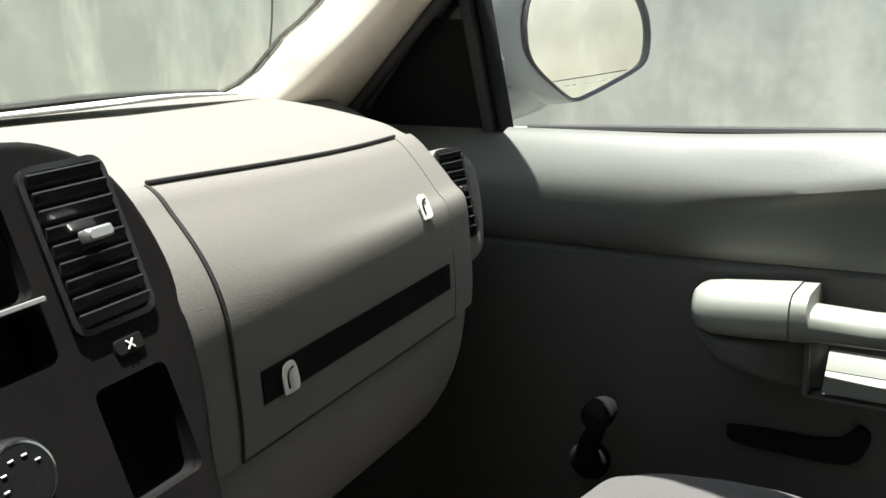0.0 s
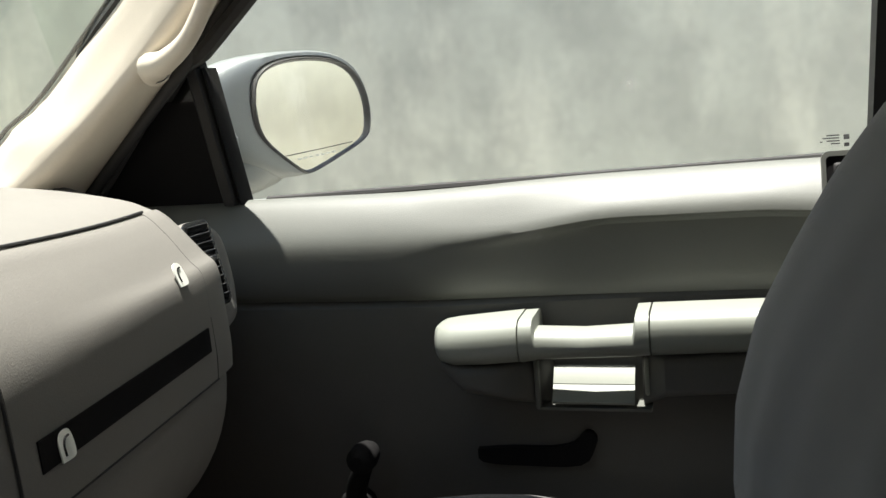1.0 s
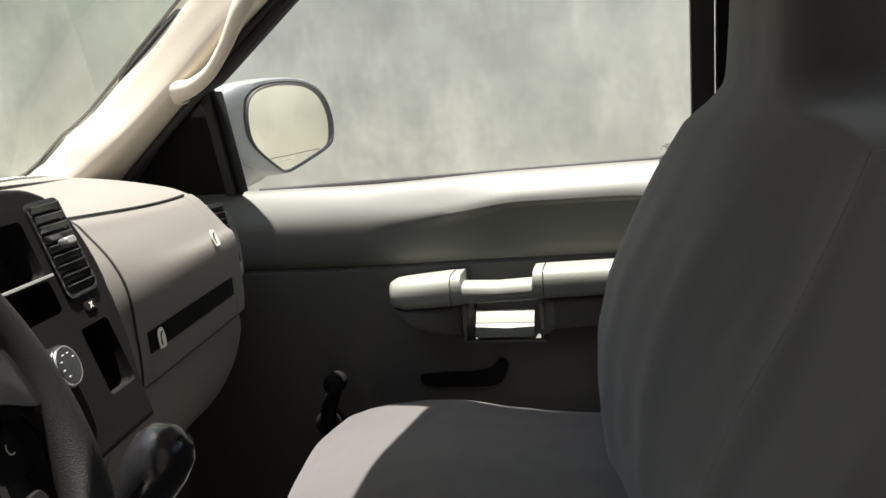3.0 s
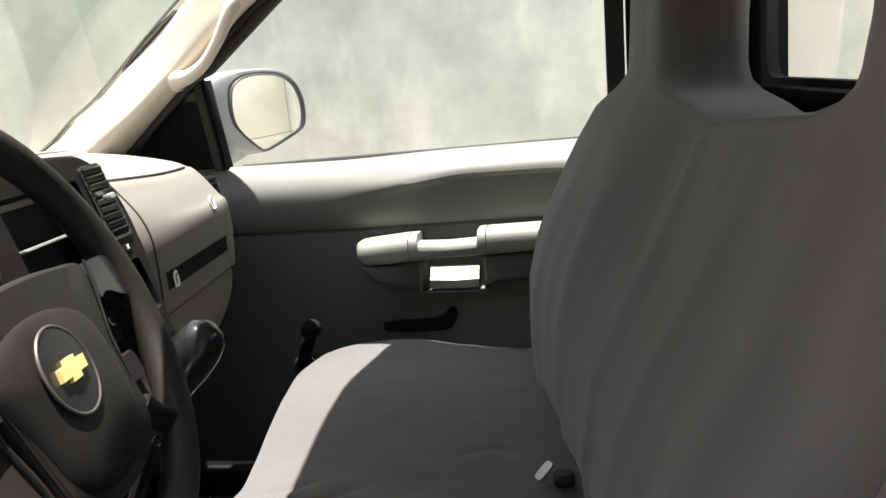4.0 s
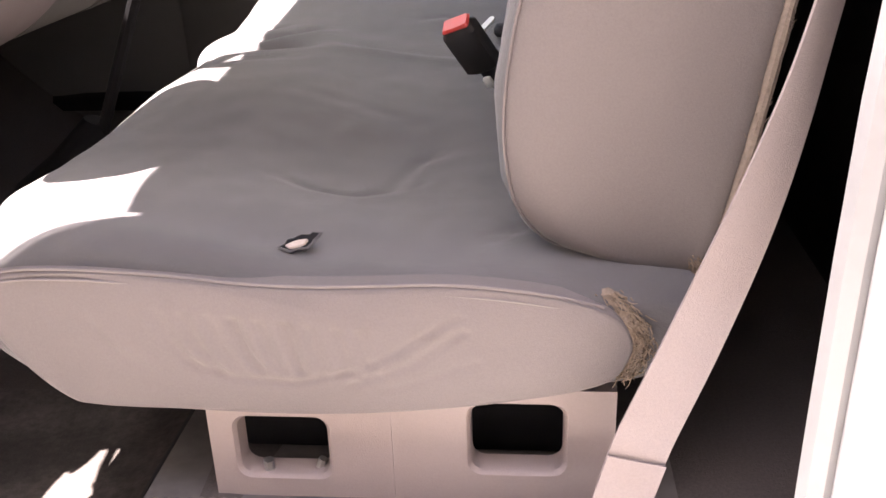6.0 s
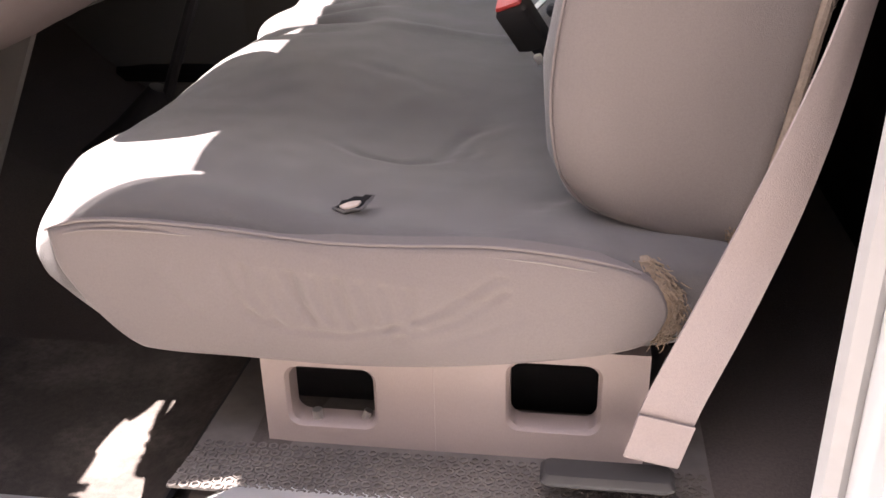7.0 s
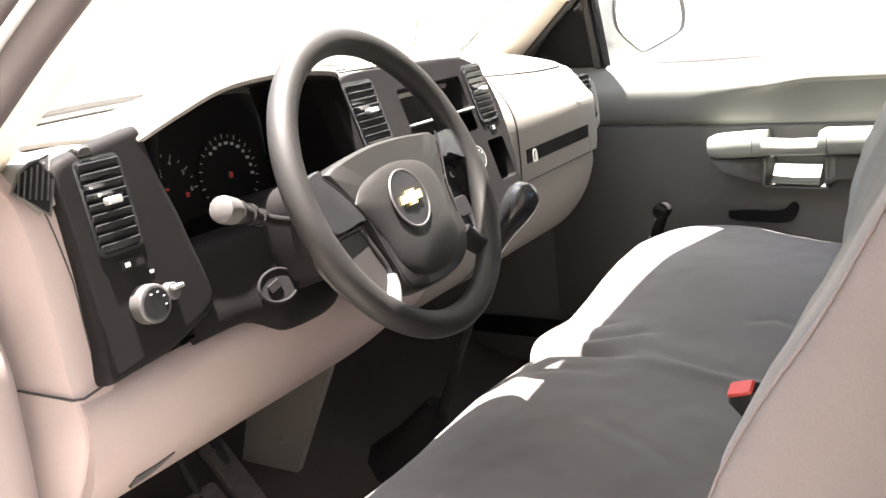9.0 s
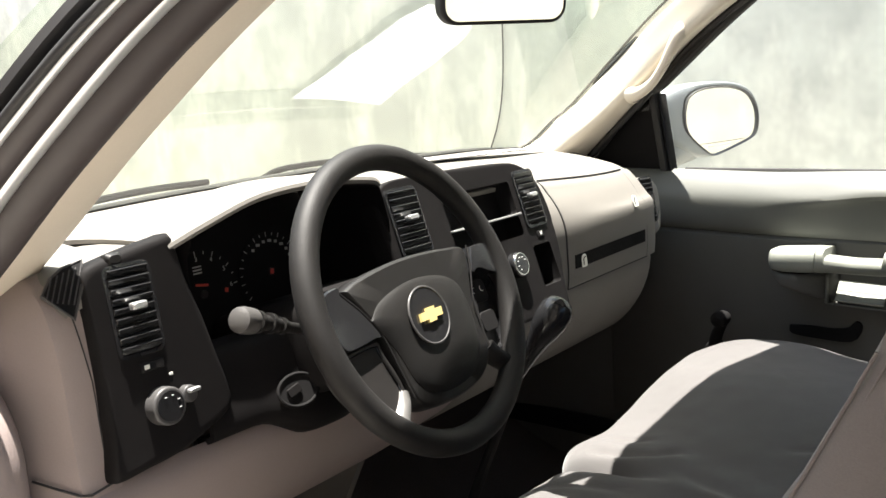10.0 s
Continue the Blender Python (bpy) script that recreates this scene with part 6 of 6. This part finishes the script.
        hole_ = [(mx + p[0], mz + p[1]) for p in rrect(hx1 - hx0, hz1 - hz0, 0.012, 5)]
        out = [(px + 0.0, pz) for px, pz in grown(hole_, mx, mz, x0, x1, zb, 0.878)]
        loops = [[(px, y, pz) for px, pz in q] for q, y in ((hole_, -0.690), (hole_, -0.712), ([(mx + (a_ - mx) * 1.08, mz + (b_ - mz) * 1.08) for a_, b_ in hole_], -0.716), (out, -0.716), (out, -0.700))]
        part("plinth_cover", rings(bmesh.new(), loops, True, False), KNEE, s, "cream plastic plinth with rounded openings" if n == 0 else "")
    # black block behind the openings stands for the shade inside
    part("plinth_shade_block", block((0.34, -0.60, 0.82), (0.36, 0.10, 0.11), 0.01), BLACK, s)
    part("mount_bolt", tube([(0.212, -0.705, 0.783), (0.212, -0.705, 0.794)], 0.005, 8), STEEL, s)
    part("mount_bolt", tube([(0.256, -0.70, 0.783), (0.260, -0.70, 0.793)], 0.004, 8), STEEL, s)
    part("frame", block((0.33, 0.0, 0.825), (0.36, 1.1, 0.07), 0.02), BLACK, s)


bench_seat()


def buckle(x, y, z, lean, button, label):
    b = thing("belt_buckle", (x + 0.05, y + 0.02, z - 0.08), label, "seat belt buckle", "belt buckles")
    m = facing((x, y, z), lean, (0.3, 1, 0)) @ Matrix.Scale(1.08, 4)
    part("body", block((0, 0, -0.035), (0.042, 0.028, 0.070), 0.007, m), RUBBER, b)
    part("button", block((0, 0, 0.0015), (0.034, 0.022, 0.006), 0.003, m), button, b, "red release button" if button == RED else "")
    part("strap", tube([m @ Vector((0, 0, -0.065)), m @ Vector((0.004, 0, -0.10)), m @ Vector((0.01, 0, -0.13))], 0.012, 8, flat=0.4), RUBBER, b)
    part("tag", block((0.004, -0.022, -0.075), (0.010, 0.006, 0.016), 0.002, m), LABEL, b)
    return b


buckle(0.352, -0.222, 1.080, (-0.42, -0.42, 0.75), RED, "black belt buckle with a red button on the seat")
bk = thing("belt_tongue", (0.39, 0.13, 0.99), "steel belt tongue lying by the backrest", "seat belt tongue")
part("plate", plate(rrect(0.018, 0.030, 0.006), 0.003, facing((0.375, 0.135, 1.012), (-0.6, -0.3, 0.8))), STEEL, bk)
part("grip", block((0.40, 0.125, 1.005), (0.03, 0.03, 0.018), 0.006), RUBBER, bk)


def ribbon(points, width, side, material, name, parent, label="", turned=None):
    """A flat strap along a line; its width may turn from one direction to another on the way."""
    pts, rows = smooth(points, 5), []
    for k, p in enumerate(pts):
        s = Vector(side).lerp(Vector(turned or side), ease(k / (len(pts) - 1), 0.1, 0.75)).normalized() * width / 2
        rows.append([p - s, p - s * 0.4, p + s * 0.4, p + s])
    return part(name, sheet(rows, 0.0016), material, parent, label)


belt = thing("seat_belt", (0.52, -0.77, 0.80), "dusty beige driver seat belt running to the floor anchor", "seat belt")
ribbon([(0.512, -0.778, 0.815), (0.525, -0.778, 0.870), (0.553, -0.778, 0.950), (0.583, -0.777, 1.040), (0.604, -0.775, 1.115), (0.621, -0.772, 1.195), (0.653, -0.757, 1.36), (0.690, -0.737, 1.49), (0.728, -0.71, 1.60)], 0.046, (1, 0.12, -0.28), WEBBING, "webbing", belt, turned=(0.54, 0.83, -0.13))
ribbon([(0.512, -0.7805, 0.818), (0.522, -0.7805, 0.858)], 0.047, (1, 0.12, -0.28), WEBBING, "doubled_end", belt)
part("anchor_plate", block((0.478, -0.775, 0.796), (0.11, 0.03, 0.012), 0.005), RUBBER, belt)
part("guide_loop", tube([(0.705, -0.705, 1.60), (0.75, -0.70, 1.605)], 0.009, 8), RUBBER, belt)
part("tongue", block((0.630, -0.766, 1.278), (0.026, 0.006, 0.034), 0.003), STEEL, belt, "bright belt tongue")
part("tongue_grip", block((0.640, -0.766, 1.298), (0.030, 0.012, 0.010), 0.004), RUBBER, belt)
pbelt = thing("seat_belt", (0.66, 0.72, 1.2), "passenger seat belt on the rear door pillar", "seat belt")
ribbon([(0.60, 0.735, 1.05), (0.62, 0.72, 1.4), (0.645, 0.69, 1.68)], 0.046, (1, 0, -0.1), RUBBER, "webbing", pbelt)
part("guide_loop", tube([(0.62, 0.68, 1.64), (0.64, 0.672, 1.69), (0.67, 0.68, 1.64)], 0.007, 8), SATIN, pbelt)


# ---- rubber mat by the seat, honeycomb top ----
def honeycomb_mat():
    f = thing("rubber_mat", (0.25, -0.68, 0.79), "dusty honeycomb-patterned rubber mat beside the seat", "floor mat")
    rows = [[(x, y, z) for y, z in ((-0.80, 0.772), (-0.74, 0.764), (-0.60, 0.762), (-0.5, 0.762))] for x in (0.10, 0.2, 0.4, 0.57)]
    part("base", sheet(rows, 0.003, (0, 0, -1)), MATRUB, f)
    bm = bmesh.new()
    r = 0.0062
    hexa = [(math.cos(k * math.tau / 6 + 0.52), math.sin(k * math.tau / 6 + 0.52)) for k in range(6)]
    for j in range(8):
        for i in range(44):
            x, y = 0.105 + 0.0105 * i + 0.00575 * (j % 2), -0.798 + 0.0100 * j
            z = 0.7645 + 0.008 * max(0.0, (-0.74 - y) / 0.06)
            lo, hi, top = ([bm.verts.new((x + a * k, y + b * k, z + dz)) for a, b in hexa] for k, dz in ((r * 0.82, 0.0), (r * 0.78, 0.0016), (r * 0.50, 0.0016)))
            pit = [bm.verts.new((x + a * r * 0.45, y + b * r * 0.45, z + 0.0002)) for a, b in hexa]
            for a, b in ((lo, hi), (hi, top), (top, pit)):
                for k in range(6):
                    bm.faces.new((a[k], a[(k + 1) % 6], b[(k + 1) % 6], b[k]))
    tagged(part("honeycomb", bm, MATRUB, f), kind="stuff")


honeycomb_mat()


# ---- loose mat in the driver's footwell ----
dm = thing("floor_mat", (-0.22, -0.56, 0.64), "dusty black floor mat in the driver footwell", "floor mat")
rows = []
for i in range(25):
    x = -0.52 + 0.545 * i / 24
    rows.append([(x, y, (0.616 if x > -0.42 else 0.616 + (-0.42 - x) * 0.25) + 0.006 + 0.004 * noise.noise(Vector((x * 8, y * 8, 0.3))) + 0.02 * ease(x, -0.02, 0.03)) for y in [-0.78 + 0.44 * k / 20 for k in range(21)]])
part("mat", sheet(rows, 0.006, (0, 0, -1)), DUSTMAT, dm)
part("hem", tube([rows[i][0] for i in range(25)] + [rows[24][k] for k in range(1, 21)], 0.005, 6), RUBBER, dm)


# ---- rear-view mirror ----
rv = thing("rear_view_mirror", (-0.10, -0.03, 1.84), "rear-view mirror hanging inside the windscreen", "rear-view mirror")
rm = facing((-0.07, -0.092, 1.746), (0.843, -0.528, -0.107))
part("housing", plate(rrect(0.202, 0.066, 0.026, 6), 0.022, rm @ Matrix.Translation((0, 0, -0.02)), 0.004), RUBBER, rv)
part("mirror_glass", plate(rrect(0.188, 0.055, 0.021, 6), 0.002, rm @ Matrix.Translation((0, 0, 0.002))), MIRROR, rv)
part("arm", tube([rm @ Vector((0, 0.01, -0.02)), (-0.11, -0.02, 1.83), (-0.125, -0.015, 1.862)], 0.009, 8), RUBBER, rv)

# ---- driver's hinge pillar trim beside the dash ----
hp = thing("hinge_pillar", (-0.30, -0.80, 0.80), "beige-grey trim of the driver hinge pillar", "pillar trim", kind="structure")
edge = smooth([(-0.42, 0, 1.405), (-0.33, 0, 1.395), (-0.263, 0, 1.373), (-0.203, 0, 1.343), (-0.176, 0, 1.299), (-0.172, 0, 1.24), (-0.18, 0, 1.10), (-0.21, 0, 0.9), (-0.24, 0, 0.70)], 4)
rows = [[(-0.75, -0.80, q.z), (q.x - 0.10, -0.812, q.z), (q.x - 0.055, -0.814, q.z), (q.x - 0.030, -0.819, q.z), (q.x - 0.014, -0.828, q.z), (q.x - 0.005, -0.841, q.z), (q.x - 0.001, -0.858, q.z), (q.x, -0.88, q.z), (q.x - 0.002, -0.92, q.z)] for q in edge]
part("panel", sheet(rows, 0.01, (-1, 0, 0)), KNEE, hp)
